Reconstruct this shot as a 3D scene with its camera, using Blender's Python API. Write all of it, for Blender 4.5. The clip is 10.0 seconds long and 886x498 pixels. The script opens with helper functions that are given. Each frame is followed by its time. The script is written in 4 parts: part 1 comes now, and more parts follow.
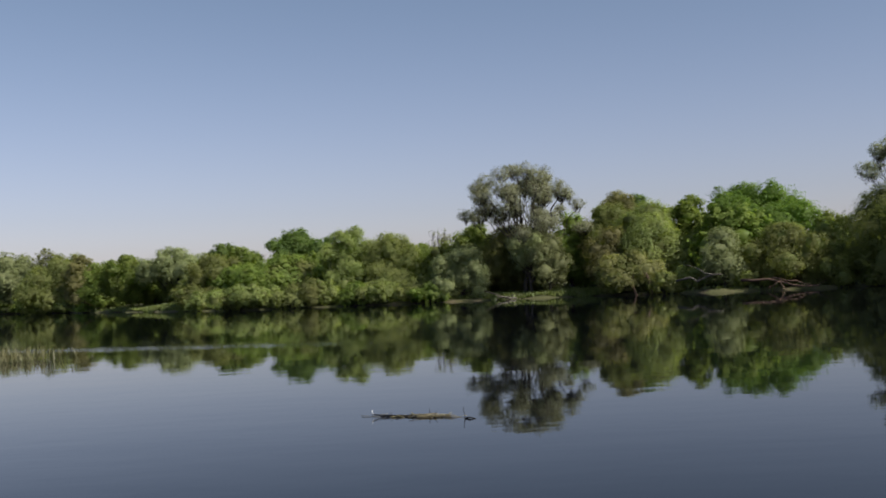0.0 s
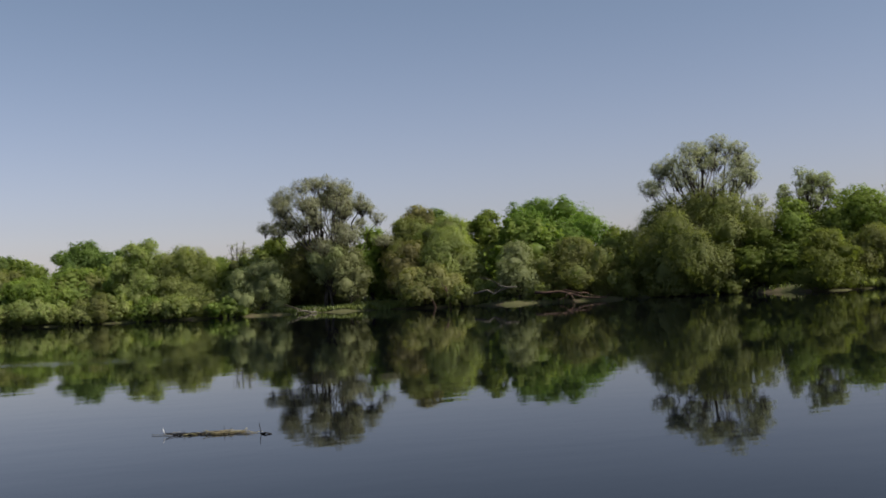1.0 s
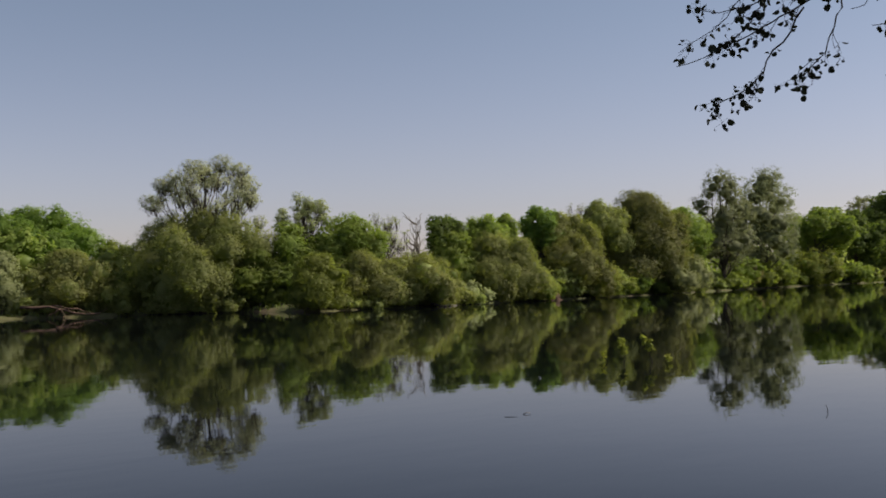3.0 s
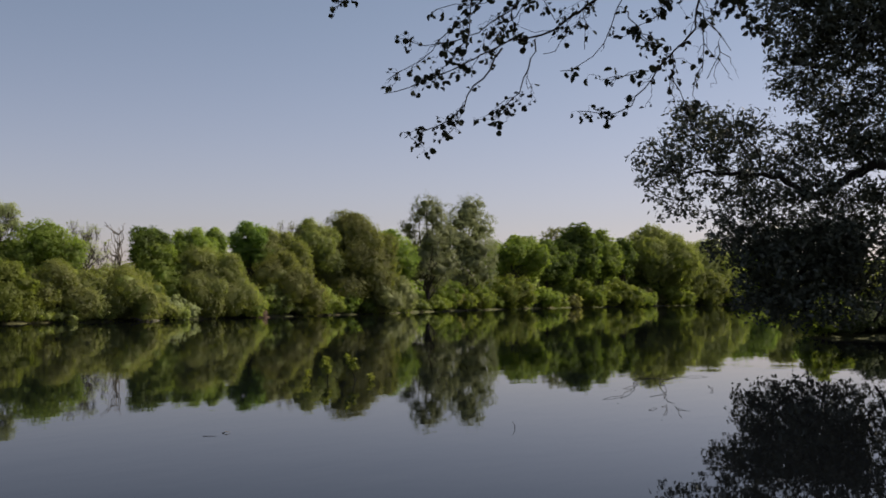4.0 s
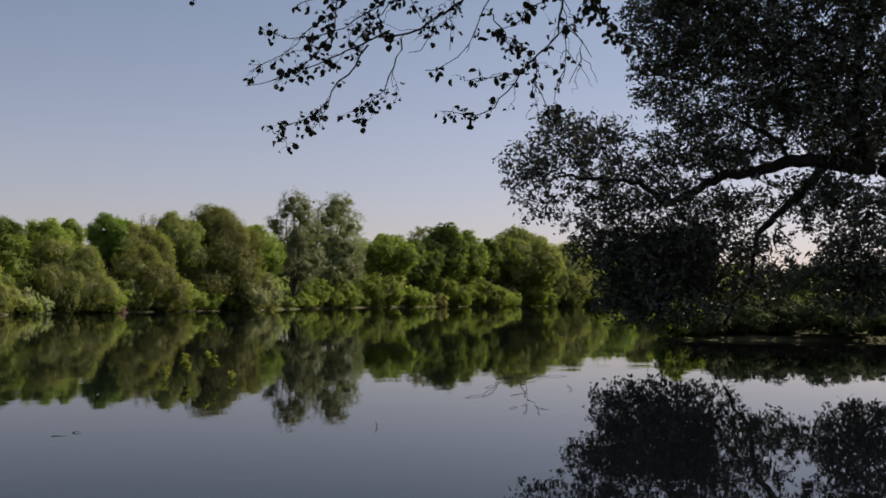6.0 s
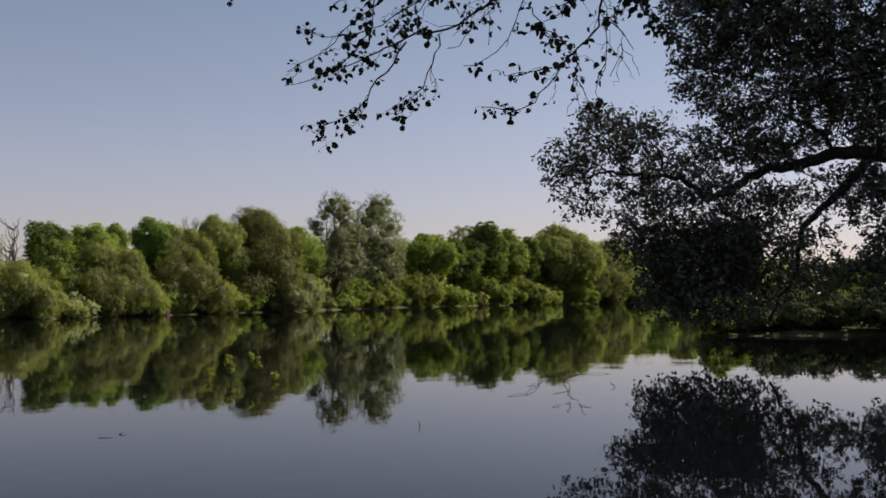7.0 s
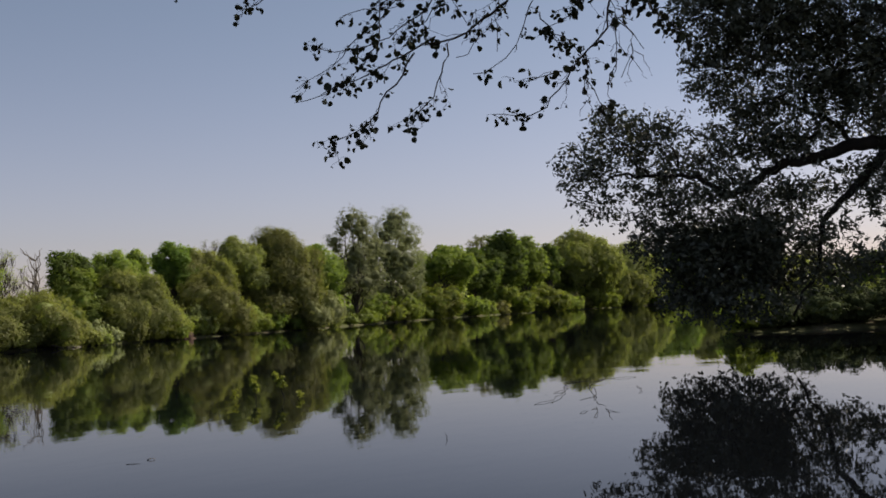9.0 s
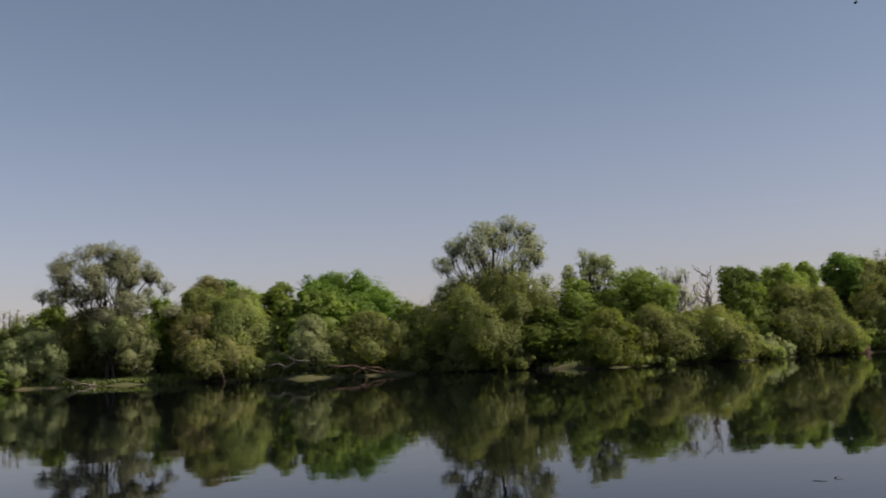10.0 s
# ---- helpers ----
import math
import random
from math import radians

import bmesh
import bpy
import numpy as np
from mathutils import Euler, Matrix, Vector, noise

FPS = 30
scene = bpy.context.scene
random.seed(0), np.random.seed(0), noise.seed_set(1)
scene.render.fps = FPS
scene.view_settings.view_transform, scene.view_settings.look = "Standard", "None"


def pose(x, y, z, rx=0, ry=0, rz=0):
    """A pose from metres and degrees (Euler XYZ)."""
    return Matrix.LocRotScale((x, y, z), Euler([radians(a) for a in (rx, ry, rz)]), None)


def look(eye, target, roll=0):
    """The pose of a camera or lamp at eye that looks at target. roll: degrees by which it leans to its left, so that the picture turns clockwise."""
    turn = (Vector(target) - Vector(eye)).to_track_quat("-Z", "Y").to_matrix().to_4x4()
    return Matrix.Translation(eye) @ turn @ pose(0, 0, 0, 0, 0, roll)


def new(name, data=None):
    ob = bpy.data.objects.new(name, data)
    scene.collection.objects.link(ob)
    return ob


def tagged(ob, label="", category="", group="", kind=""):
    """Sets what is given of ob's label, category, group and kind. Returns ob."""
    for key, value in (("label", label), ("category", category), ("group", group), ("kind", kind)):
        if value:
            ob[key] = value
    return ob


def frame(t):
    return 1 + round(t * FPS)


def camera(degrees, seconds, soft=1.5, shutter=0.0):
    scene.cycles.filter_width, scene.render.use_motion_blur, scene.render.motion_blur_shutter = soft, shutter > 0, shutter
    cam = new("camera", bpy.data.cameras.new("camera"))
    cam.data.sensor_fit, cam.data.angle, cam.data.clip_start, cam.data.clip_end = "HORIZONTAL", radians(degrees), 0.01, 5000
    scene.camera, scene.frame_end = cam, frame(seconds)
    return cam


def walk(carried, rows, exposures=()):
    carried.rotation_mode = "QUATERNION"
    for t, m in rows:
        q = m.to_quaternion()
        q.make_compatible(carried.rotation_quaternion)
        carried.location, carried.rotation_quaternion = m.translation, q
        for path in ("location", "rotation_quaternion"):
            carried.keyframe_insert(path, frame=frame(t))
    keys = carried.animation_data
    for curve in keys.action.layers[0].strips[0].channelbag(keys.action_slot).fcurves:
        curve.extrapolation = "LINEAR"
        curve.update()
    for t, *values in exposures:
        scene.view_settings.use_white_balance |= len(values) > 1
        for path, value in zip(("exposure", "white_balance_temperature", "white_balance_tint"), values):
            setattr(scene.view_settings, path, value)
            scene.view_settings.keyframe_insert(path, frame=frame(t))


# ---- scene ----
cam = camera(47.04, 10.0, soft=1.7, shutter=0.07)
PATH = [
    (0, pose(0.174, 0.100, 2.017, 91.82, 2.76, 0.36)),
    (0.5, pose(0.203, 0.108, 2.004, 92.08, 2.38, -7.63)),
    (1, pose(0.226, 0.112, 1.997, 92.02, 3.07, -10.80)),
    (1.5, pose(0.242, 0.121, 1.986, 92.57, 3.36, -11.60)),
    (2, pose(0.225, 0.145, 1.988, 91.89, 2.76, -20.85)),
    (2.5, pose(0.195, 0.170, 1.987, 92.10, 2.69, -29.78)),
    (3, pose(0.172, 0.185, 1.995, 91.93, 1.44, -38.53)),
    (3.2, pose(0.164, 0.188, 2.000, 91.96, 1.07, -42.02)),
    (4.3, pose(0.190, 0.128, 1.993, 93.14, -0.62, -57.34)),
    (4.5, pose(0.190, 0.123, 1.991, 93.40, -0.85, -58.13)),
    (5, pose(0.180, 0.116, 2.007, 94.37, -0.59, -61.76)),
    (5.2, pose(0.177, 0.117, 2.015, 94.41, -0.55, -62.63)),
    (6.3, pose(0.255, 0.147, 1.996, 92.43, -1.08, -62.13)),
    (6.5, pose(0.260, 0.155, 1.998, 92.70, -1.18, -61.78)),
    (7, pose(0.276, 0.167, 1.993, 92.67, -0.29, -59.99)),
    (7.5, pose(0.288, 0.183, 1.996, 93.77, 0.52, -56.62)),
    (8, pose(0.297, 0.198, 1.994, 93.11, 1.30, -55.09)),
    (8.5, pose(0.316, 0.197, 1.995, 93.45, 2.45, -56.84)),
    (9, pose(0.324, 0.187, 1.995, 93.31, 2.36, -58.78)),
    (9.4, pose(0.277, 0.232, 2.012, 94.06, 1.80, -47.20)),
    (9.5, pose(0.269, 0.237, 2.008, 94.53, 1.25, -42.66)),
    (9.6, pose(0.256, 0.247, 2.009, 95.20, 0.61, -38.12)),
    (9.7, pose(0.243, 0.258, 2.010, 95.60, 0.51, -33.73)),
    (9.8, pose(0.238, 0.261, 2.003, 95.40, 1.03, -29.29)),
    (9.9, pose(0.237, 0.258, 2.003, 95.62, 1.59, -25.50)),
    (10, pose(0.236, 0.255, 2.003, 95.62, 2.39, -22.40)),
]
walk(cam, PATH, [(0, 0.45, 6150, 10), (0.5, 0.42, 6250, 10), (1.5, 0.42, 6450, 10), (2.5, 0.48, 6650, 11), (4.5, 0.42, 6780, 13), (9, 0.41, 6780, 13), (9.5, 0.36, 6700, 11), (10, 0.36, 6700, 11)])

# ---- world, sun, exposure ----
SUN_AZ, SUN_EL = 122.0, 44.0
world = bpy.data.worlds.new("world")
scene.world = world
world.use_nodes = True
wn = world.node_tree.nodes
wl = world.node_tree.links
sky = wn.new("ShaderNodeTexSky")
sky.sky_type = "NISHITA"
sky.sun_disc = False
sky.sun_elevation = radians(SUN_EL)
sky.sun_rotation = radians(SUN_AZ)
sky.air_density, sky.dust_density, sky.ozone_density = 1.0, 0.8, 1.3
wn["Background"].inputs["Strength"].default_value = 0.066
haze = wn.new("ShaderNodeMix")
haze.data_type, haze.blend_type = "RGBA", "MULTIPLY"
haze.inputs[0].default_value = 1.0
where = wn.new("ShaderNodeTexCoord")
axes = wn.new("ShaderNodeSeparateXYZ")
wl.new(where.outputs["Generated"], axes.inputs[0])
rise = wn.new("ShaderNodeMapRange")
rise.interpolation_type = "SMOOTHSTEP"
rise.inputs[1].default_value, rise.inputs[2].default_value = 0.0, 0.36
wl.new(axes.outputs[2], rise.inputs[0])
tint = wn.new("ShaderNodeMix")
tint.data_type = "RGBA"
tint.inputs[6].default_value, tint.inputs[7].default_value = (1.11, 0.985, 1.10, 1), (0.90, 0.955, 1.03, 1)
wl.new(rise.outputs[0], tint.inputs[0])
wl.new(tint.outputs[2], haze.inputs[7])
pale = wn.new("ShaderNodeHueSaturation")
pale.inputs["Saturation"].default_value = 0.74
wl.new(sky.outputs[0], pale.inputs["Color"])
wl.new(pale.outputs[0], haze.inputs[6])
wl.new(haze.outputs[2], wn["Background"].inputs["Color"])
sun_data = bpy.data.lights.new("sun", "SUN")
sun_data.energy, sun_data.angle, sun_data.color = 4.0, radians(0.53), (1.0, 0.94, 0.84)
sun = new("sun", sun_data)
s_az, s_el = radians(SUN_AZ), radians(SUN_EL)
to_sun = Vector((math.sin(s_az) * math.cos(s_el), math.cos(s_az) * math.cos(s_el), math.sin(s_el)))
sun.matrix_world = look(to_sun * 200, (0, 0, 0))


# ---- materials ----
def shader(name):
    m = bpy.data.materials.new(name)
    m.use_nodes = True
    m.node_tree.nodes.remove(m.node_tree.nodes["Principled BSDF"])
    return m, m.node_tree.nodes, m.node_tree.links, m.node_tree.nodes["Material Output"]


def mix_color(n, l, fac, a, b, mode="MIX"):
    x = n.new("ShaderNodeMix")
    x.data_type, x.blend_type = "RGBA", mode
    for socket, v in ((x.inputs[0], fac), (x.inputs[6], a), (x.inputs[7], b)):
        if isinstance(v, (int, float)):
            socket.default_value = v
        elif isinstance(v, tuple):
            socket.default_value = (*v, 1)
        else:
            l.new(v, socket)
    return x.outputs[2]


def noise_tex(n, l, scale, detail=3, rough=0.55, coords="Object"):
    tc = n.new("ShaderNodeTexCoord")
    t = n.new("ShaderNodeTexNoise")
    t.inputs["Scale"].default_value, t.inputs["Detail"].default_value = scale, detail
    t.inputs["Roughness"].default_value = rough
    l.new(tc.outputs[coords], t.inputs["Vector"])
    return t.outputs["Fac"]


def ramp(n, l, fac, lo, hi):
    r = n.new("ShaderNodeMapRange")
    r.inputs[1].default_value, r.inputs[2].default_value = lo, hi
    l.new(fac, r.inputs[0])
    return r.outputs[0]


def leaf_material(name, dark, light, odd, glow=0.61, gloss=0.006, through_tint=(1.05, 1.15, 0.5)):
    """Thin leaves: diffuse and translucent, each leaf and each bough a little different."""
    m, n, l, out = shader(name)
    geo = n.new("ShaderNodeNewGeometry")
    info = n.new("ShaderNodeObjectInfo")
    big = ramp(n, l, noise_tex(n, l, 0.55, 2), 0.33, 0.67)
    c = mix_color(n, l, big, dark, light)
    isl = ramp(n, l, geo.outputs["Random Per Island"], 0.0, 1.0)
    c = mix_color(n, l, isl, c, odd, "MIX")
    half = mix_color(n, l, 0.14, mix_color(n, l, big, dark, light), c)
    hue = n.new("ShaderNodeHueSaturation")
    v = n.new("ShaderNodeMapRange")
    v.inputs[3].default_value, v.inputs[4].default_value = 0.78, 1.25
    l.new(info.outputs["Random"], v.inputs[0])
    l.new(v.outputs[0], hue.inputs["Value"])
    h = n.new("ShaderNodeMapRange")
    h.inputs[3].default_value, h.inputs[4].default_value = 0.487, 0.513
    l.new(info.outputs["Random"], h.inputs[0])
    l.new(h.outputs[0], hue.inputs["Hue"])
    l.new(half, hue.inputs["Color"])
    d = n.new("ShaderNodeBsdfDiffuse")
    t = n.new("ShaderNodeBsdfTranslucent")
    g = n.new("ShaderNodeBsdfGlossy")
    g.inputs["Roughness"].default_value = 0.42
    l.new(hue.outputs[0], d.inputs["Color"])
    warm = mix_color(n, l, 1.0, hue.outputs[0], through_tint, "MULTIPLY")
    l.new(warm, t.inputs["Color"])
    a = n.new("ShaderNodeMixShader")
    a.inputs[0].default_value = glow
    l.new(d.outputs[0], a.inputs[1])
    l.new(t.outputs[0], a.inputs[2])
    b = n.new("ShaderNodeMixShader")
    b.inputs[0].default_value = gloss
    l.new(a.outputs[0], b.inputs[1])
    l.new(g.outputs[0], b.inputs[2])
    l.new(b.outputs[0], out.inputs["Surface"])
    return m


def solid_material(name, a, b, scale, rough=0.85, bump=0.3, fine=9.0, c=None):
    """A rough surface with stains and fine grain."""
    m, n, l, out = shader(name)
    p = n.new("ShaderNodeBsdfPrincipled")
    p.inputs["Roughness"].default_value = rough
    p.inputs["Specular IOR Level"].default_value = 0.12
    big = ramp(n, l, noise_tex(n, l, scale, 4), 0.35, 0.65)
    small = noise_tex(n, l, scale * fine, 5, 0.65)
    col = mix_color(n, l, big, a, b)
    if c:
        col = mix_color(n, l, ramp(n, l, noise_tex(n, l, scale * 2.7, 3), 0.52, 0.66), col, c)
    shade = n.new("ShaderNodeMapRange")
    shade.inputs[3].default_value, shade.inputs[4].default_value = 0.72, 1.28
    l.new(small, shade.inputs[0])
    col = mix_color(n, l, 1.0, col, shade.outputs[0], "MULTIPLY")
    l.new(col, p.inputs["Base Color"])
    bp = n.new("ShaderNodeBump")
    bp.inputs["Strength"].default_value = bump
    bp.inputs["Distance"].default_value = 0.05
    l.new(small, bp.inputs["Height"])
    l.new(bp.outputs[0], p.inputs["Normal"])
    l.new(p.outputs[0], out.inputs["Surface"])
    return m


def water_material():
    m, n, l, out = shader("river_water")
    p = n.new("ShaderNodeBsdfPrincipled")
    p.inputs["Base Color"].default_value = (0.003, 0.0036, 0.0044, 1)
    p.inputs["Roughness"].default_value = 0.015
    p.inputs["IOR"].default_value = 1.195
    p.inputs["Specular Tint"].default_value = (0.82, 0.93, 1.0, 1)
    tc = n.new("ShaderNodeTexCoord")
    mp = n.new("ShaderNodeMapping")
    mp.inputs["Scale"].default_value = (0.5, 1.0, 1.0)
    l.new(tc.outputs["Object"], mp.inputs["Vector"])
    heights = []
    for scale, amount in ((0.35, 0.004), (1.6, 0.0015), (5.5, 0.0003)):
        t = n.new("ShaderNodeTexNoise")
        t.inputs["Scale"].default_value, t.inputs["Detail"].default_value = scale, 2
        l.new(mp.outputs[0], t.inputs["Vector"])
        k = n.new("ShaderNodeMath")
        k.operation = "MULTIPLY"
        k.inputs[1].default_value = amount
        l.new(t.outputs["Fac"], k.inputs[0])
        heights.append(k.outputs[0])
    # breeze patches: stretched bands where small ripples gather
    band = n.new("ShaderNodeTexNoise")
    band.inputs["Scale"].default_value, band.inputs["Detail"].default_value = 0.05, 3
    mp2 = n.new("ShaderNodeMapping")
    mp2.inputs["Scale"].default_value = (0.6, 2.4, 1.0)
    l.new(tc.outputs["Object"], mp2.inputs["Vector"])
    l.new(mp2.outputs[0], band.inputs["Vector"])
    gate = ramp(n, l, band.outputs["Fac"], 0.56, 0.72)
    rip = n.new("ShaderNodeTexNoise")
    rip.inputs["Scale"].default_value, rip.inputs["Detail"].default_value = 2.6, 3
    l.new(mp.outputs[0], rip.inputs["Vector"])
    k = n.new("ShaderNodeMath")
    k.operation = "MULTIPLY"
    # a line of current where the stream breaks into small waves
    sep = n.new("ShaderNodeSeparateXYZ")
    l.new(tc.outputs["Object"], sep.inputs[0])
    bend = n.new("ShaderNodeMath")
    bend.operation = "MULTIPLY_ADD"
    bend.inputs[1].default_value = 0.4
    l.new(sep.outputs["X"], bend.inputs[0])
    l.new(sep.outputs["Y"], bend.inputs[2])
    away = n.new("ShaderNodeMath")
    away.operation = "SUBTRACT"
    away.inputs[1].default_value = 34.8
    l.new(bend.outputs[0], away.inputs[0])
    size = n.new("ShaderNodeMath")
    size.operation = "ABSOLUTE"
    l.new(away.outputs[0], size.inputs[0])
    line = n.new("ShaderNodeMapRange")
    line.inputs[1].default_value, line.inputs[2].default_value = 2.4, 0.4
    l.new(size.outputs[0], line.inputs[0])
    side = n.new("ShaderNodeMapRange")
    side.inputs[1].default_value, side.inputs[2].default_value = 1.0, -4.0
    l.new(sep.outputs["X"], side.inputs[0])
    both = n.new("ShaderNodeMath")
    both.operation = "MULTIPLY"
    l.new(line.outputs[0], both.inputs[0])
    l.new(side.outputs[0], both.inputs[1])
    plus = n.new("ShaderNodeMath")
    plus.operation = "MULTIPLY_ADD"
    plus.inputs[1].default_value = 4.5
    l.new(both.outputs[0], plus.inputs[0])
    # a patch of small waves by the sunken branch
    spot = n.new("ShaderNodeMapping")
    spot.vector_type = "TEXTURE"
    spot.inputs["Location"].default_value = (30.0, 9.6, 0)
    spot.inputs["Rotation"].default_value = (0, 0, radians(-72))
    spot.inputs["Scale"].default_value = (5.5, 1.3, 1.0)
    l.new(tc.outputs["Object"], spot.inputs["Vector"])
    span = n.new("ShaderNodeVectorMath")
    span.operation = "LENGTH"
    l.new(spot.outputs[0], span.inputs[0])
    near = n.new("ShaderNodeMapRange")
    near.inputs[1].default_value, near.inputs[2].default_value, near.inputs[4].default_value = 1.0, 0.3, 1.1
    l.new(span.outputs["Value"], near.inputs[0])
    more = n.new("ShaderNodeMath")
    l.new(gate, more.inputs[0])
    l.new(near.outputs[0], more.inputs[1])
    l.new(more.outputs[0], plus.inputs[2])
    l.new(rip.outputs["Fac"], k.inputs[0])
    l.new(plus.outputs[0], k.inputs[1])
    k2 = n.new("ShaderNodeMath")
    k2.operation = "MULTIPLY"
    k2.inputs[1].default_value = 0.003
    l.new(k.outputs[0], k2.inputs[0])
    heights.append(k2.outputs[0])
    total = heights[0]
    for h in heights[1:]:
        a = n.new("ShaderNodeMath")
        l.new(total, a.inputs[0])
        l.new(h, a.inputs[1])
        total = a.outputs[0]
    bp = n.new("ShaderNodeBump")
    bp.inputs["Strength"].default_value, bp.inputs["Distance"].default_value = 1.0, 1.0
    l.new(total, bp.inputs["Height"])
    l.new(bp.outputs[0], p.inputs["Normal"])
    l.new(p.outputs[0], out.inputs["Surface"])
    return m


LEAF = {
    "olive": leaf_material("olive_leaves", (0.226, 0.254, 0.089), (0.361, 0.377, 0.141), (0.364, 0.366, 0.166)),
    "green": leaf_material("green_leaves", (0.176, 0.233, 0.055), (0.300, 0.351, 0.093), (0.290, 0.341, 0.101)),
    # darker copy of the olive leaves, with the trees' shaded side in the colour
    "deep": leaf_material("shaded_olive_leaves", (0.190, 0.208, 0.074), (0.298, 0.299, 0.115), (0.307, 0.302, 0.146)),
    "dark": leaf_material("dark_leaves", (0.117, 0.164, 0.048), (0.186, 0.237, 0.064), (0.201, 0.235, 0.088)),
    "oak": leaf_material("oak_leaves", (0.136, 0.214, 0.048), (0.237, 0.315, 0.076), (0.226, 0.308, 0.092)),
    "silver": leaf_material("silver_leaves", (0.271, 0.281, 0.170), (0.358, 0.360, 0.222), (0.370, 0.366, 0.236), 0.5, 0.006, (1.0, 1.03, 0.72)),
    "grey": leaf_material("grey_leaves", (0.229, 0.248, 0.113), (0.317, 0.334, 0.156), (0.325, 0.334, 0.170), 0.5, 0.006, (1.0, 1.03, 0.72)),
    "poplar": leaf_material("poplar_leaves", (0.205, 0.234, 0.119), (0.292, 0.314, 0.166), (0.298, 0.308, 0.178), 0.5, 0.006, (1.0, 1.03, 0.72)),
    "tan": leaf_material("tan_leaves", (0.282, 0.270, 0.120), (0.384, 0.363, 0.161), (0.384, 0.355, 0.189)),
    "yellow": leaf_material("yellow_green_leaves", (0.185, 0.220, 0.055), (0.275, 0.305, 0.080), (0.29, 0.30, 0.09)),
    "shoot": leaf_material("young_shoot_leaves", (0.259, 0.294, 0.060), (0.362, 0.380, 0.086), (0.389, 0.362, 0.103), 0.5),
    # near willow: its backlit shade is put into this very dark leaf colour
    "near": leaf_material("shade_coloured_willow_leaves", (0.047, 0.054, 0.035), (0.070, 0.077, 0.050), (0.098, 0.106, 0.084), 0.12, 0.05, (1.0, 1.05, 0.7)),
    # headland bushes: darkened leaf colour takes the place of shade falling on them
    "shade": leaf_material("shade_coloured_bush_leaves", (0.050, 0.062, 0.026), (0.074, 0.088, 0.036), (0.085, 0.095, 0.05), 0.12, 0.004),
    # near-black, barely translucent: the silhouette against the sky is painted into the leaves
    "alder": leaf_material("silhouetted_alder_leaves", (0.022, 0.025, 0.020), (0.032, 0.036, 0.027), (0.034, 0.038, 0.03), 0.05, 0.0),
    "grass": leaf_material("grass_blades", (0.115, 0.150, 0.035), (0.189, 0.210, 0.056), (0.257, 0.216, 0.112), 0.3, 0.03),
    "straw": leaf_material("pale_straw", (0.20, 0.165, 0.085), (0.32, 0.27, 0.15), (0.38, 0.33, 0.20), 0.15, 0.03),
    "reed": leaf_material("dry_reeds", (0.084, 0.076, 0.034), (0.138, 0.122, 0.056), (0.180, 0.165, 0.091), 0.15, 0.03),
}
BARK = solid_material("willow_bark", (0.10, 0.085, 0.065), (0.055, 0.045, 0.036), 1.2, 0.9, 0.6)
BARK_GREY = solid_material("bleached_wood", (0.20, 0.175, 0.145), (0.13, 0.11, 0.09), 1.5, 0.85, 0.5)
BARK_RED = solid_material("reddish_bark", (0.15, 0.095, 0.065), (0.085, 0.055, 0.042), 1.5, 0.9, 0.5)
BARK_DARK = solid_material("dark_wet_bark", (0.035, 0.030, 0.026), (0.018, 0.016, 0.014), 2.0, 0.8, 0.5)
TWIG = solid_material("dark_twigs", (0.030, 0.024, 0.020), (0.018, 0.015, 0.013), 6.0, 0.8, 0.2)
SOIL = solid_material("meadow_soil", (0.085, 0.090, 0.038), (0.115, 0.108, 0.050), 0.25, 0.95, 0.5, 14, (0.14, 0.11, 0.07))
RED_SOIL = solid_material("bare_red_earth", (0.085, 0.052, 0.036), (0.06, 0.038, 0.028), 1.0, 0.95, 0.6)
WHITE = solid_material("white_quill", (0.80, 0.80, 0.78), (0.68, 0.68, 0.66), 8.0, 0.6, 0.1)
WATER = water_material()


# ---- mesh helpers ----
class Shape:
    """Gathers tubes into one mesh."""

    def __init__(self):
        self.v, self.f = [], []

    def tube(self, pts, radii, sides=6):
        pts = [Vector(p) for p in pts]
        first = len(self.v)
        for i, p in enumerate(pts):
            d = (pts[min(i + 1, len(pts) - 1)] - pts[max(i - 1, 0)]).normalized()
            a = d.cross(Vector((0.31, 0.17, 1.0)) if abs(d.z) < 0.95 else Vector((1, 0.2, 0))).normalized()
            b = d.cross(a)
            for k in range(sides):
                w = 2 * math.pi * k / sides
                self.v.append(p + (a * math.cos(w) + b * math.sin(w)) * radii[i])
        for i in range(len(pts) - 1):
            for k in range(sides):
                q, r = first + i * sides, (k + 1) % sides
                self.f.append((q + k, q + r, q + sides + r, q + sides + k))
        self.f.append(tuple(range(first + sides - 1, first - 1, -1)))
        last = first + (len(pts) - 1) * sides
        self.f.append(tuple(range(last, last + sides)))

    def mesh(self, name, material, smooth=True):
        me = bpy.data.meshes.new(name)
        me.from_pydata([tuple(p) for p in self.v], [], self.f)
        me.materials.append(material)
        if smooth:
            me.shade_smooth()
        return me


def bent(rng, a, b, n, sway, sag=0.0):
    """A crooked line of n+1 points from a to b."""
    a, b = Vector(a), Vector(b)
    size = (b - a).length
    out = []
    for i in range(n + 1):
        t = i / n
        wob = Vector(rng.normal(0, sway * size, 3)) * math.sin(math.pi * t)
        out.append(a.lerp(b, t) + wob + Vector((0, 0, -sag * size * math.sin(math.pi * t))))
    return out


def taper(r0, r1, n):
    return [r0 + (r1 - r0) * i / n for i in range(n + 1)]


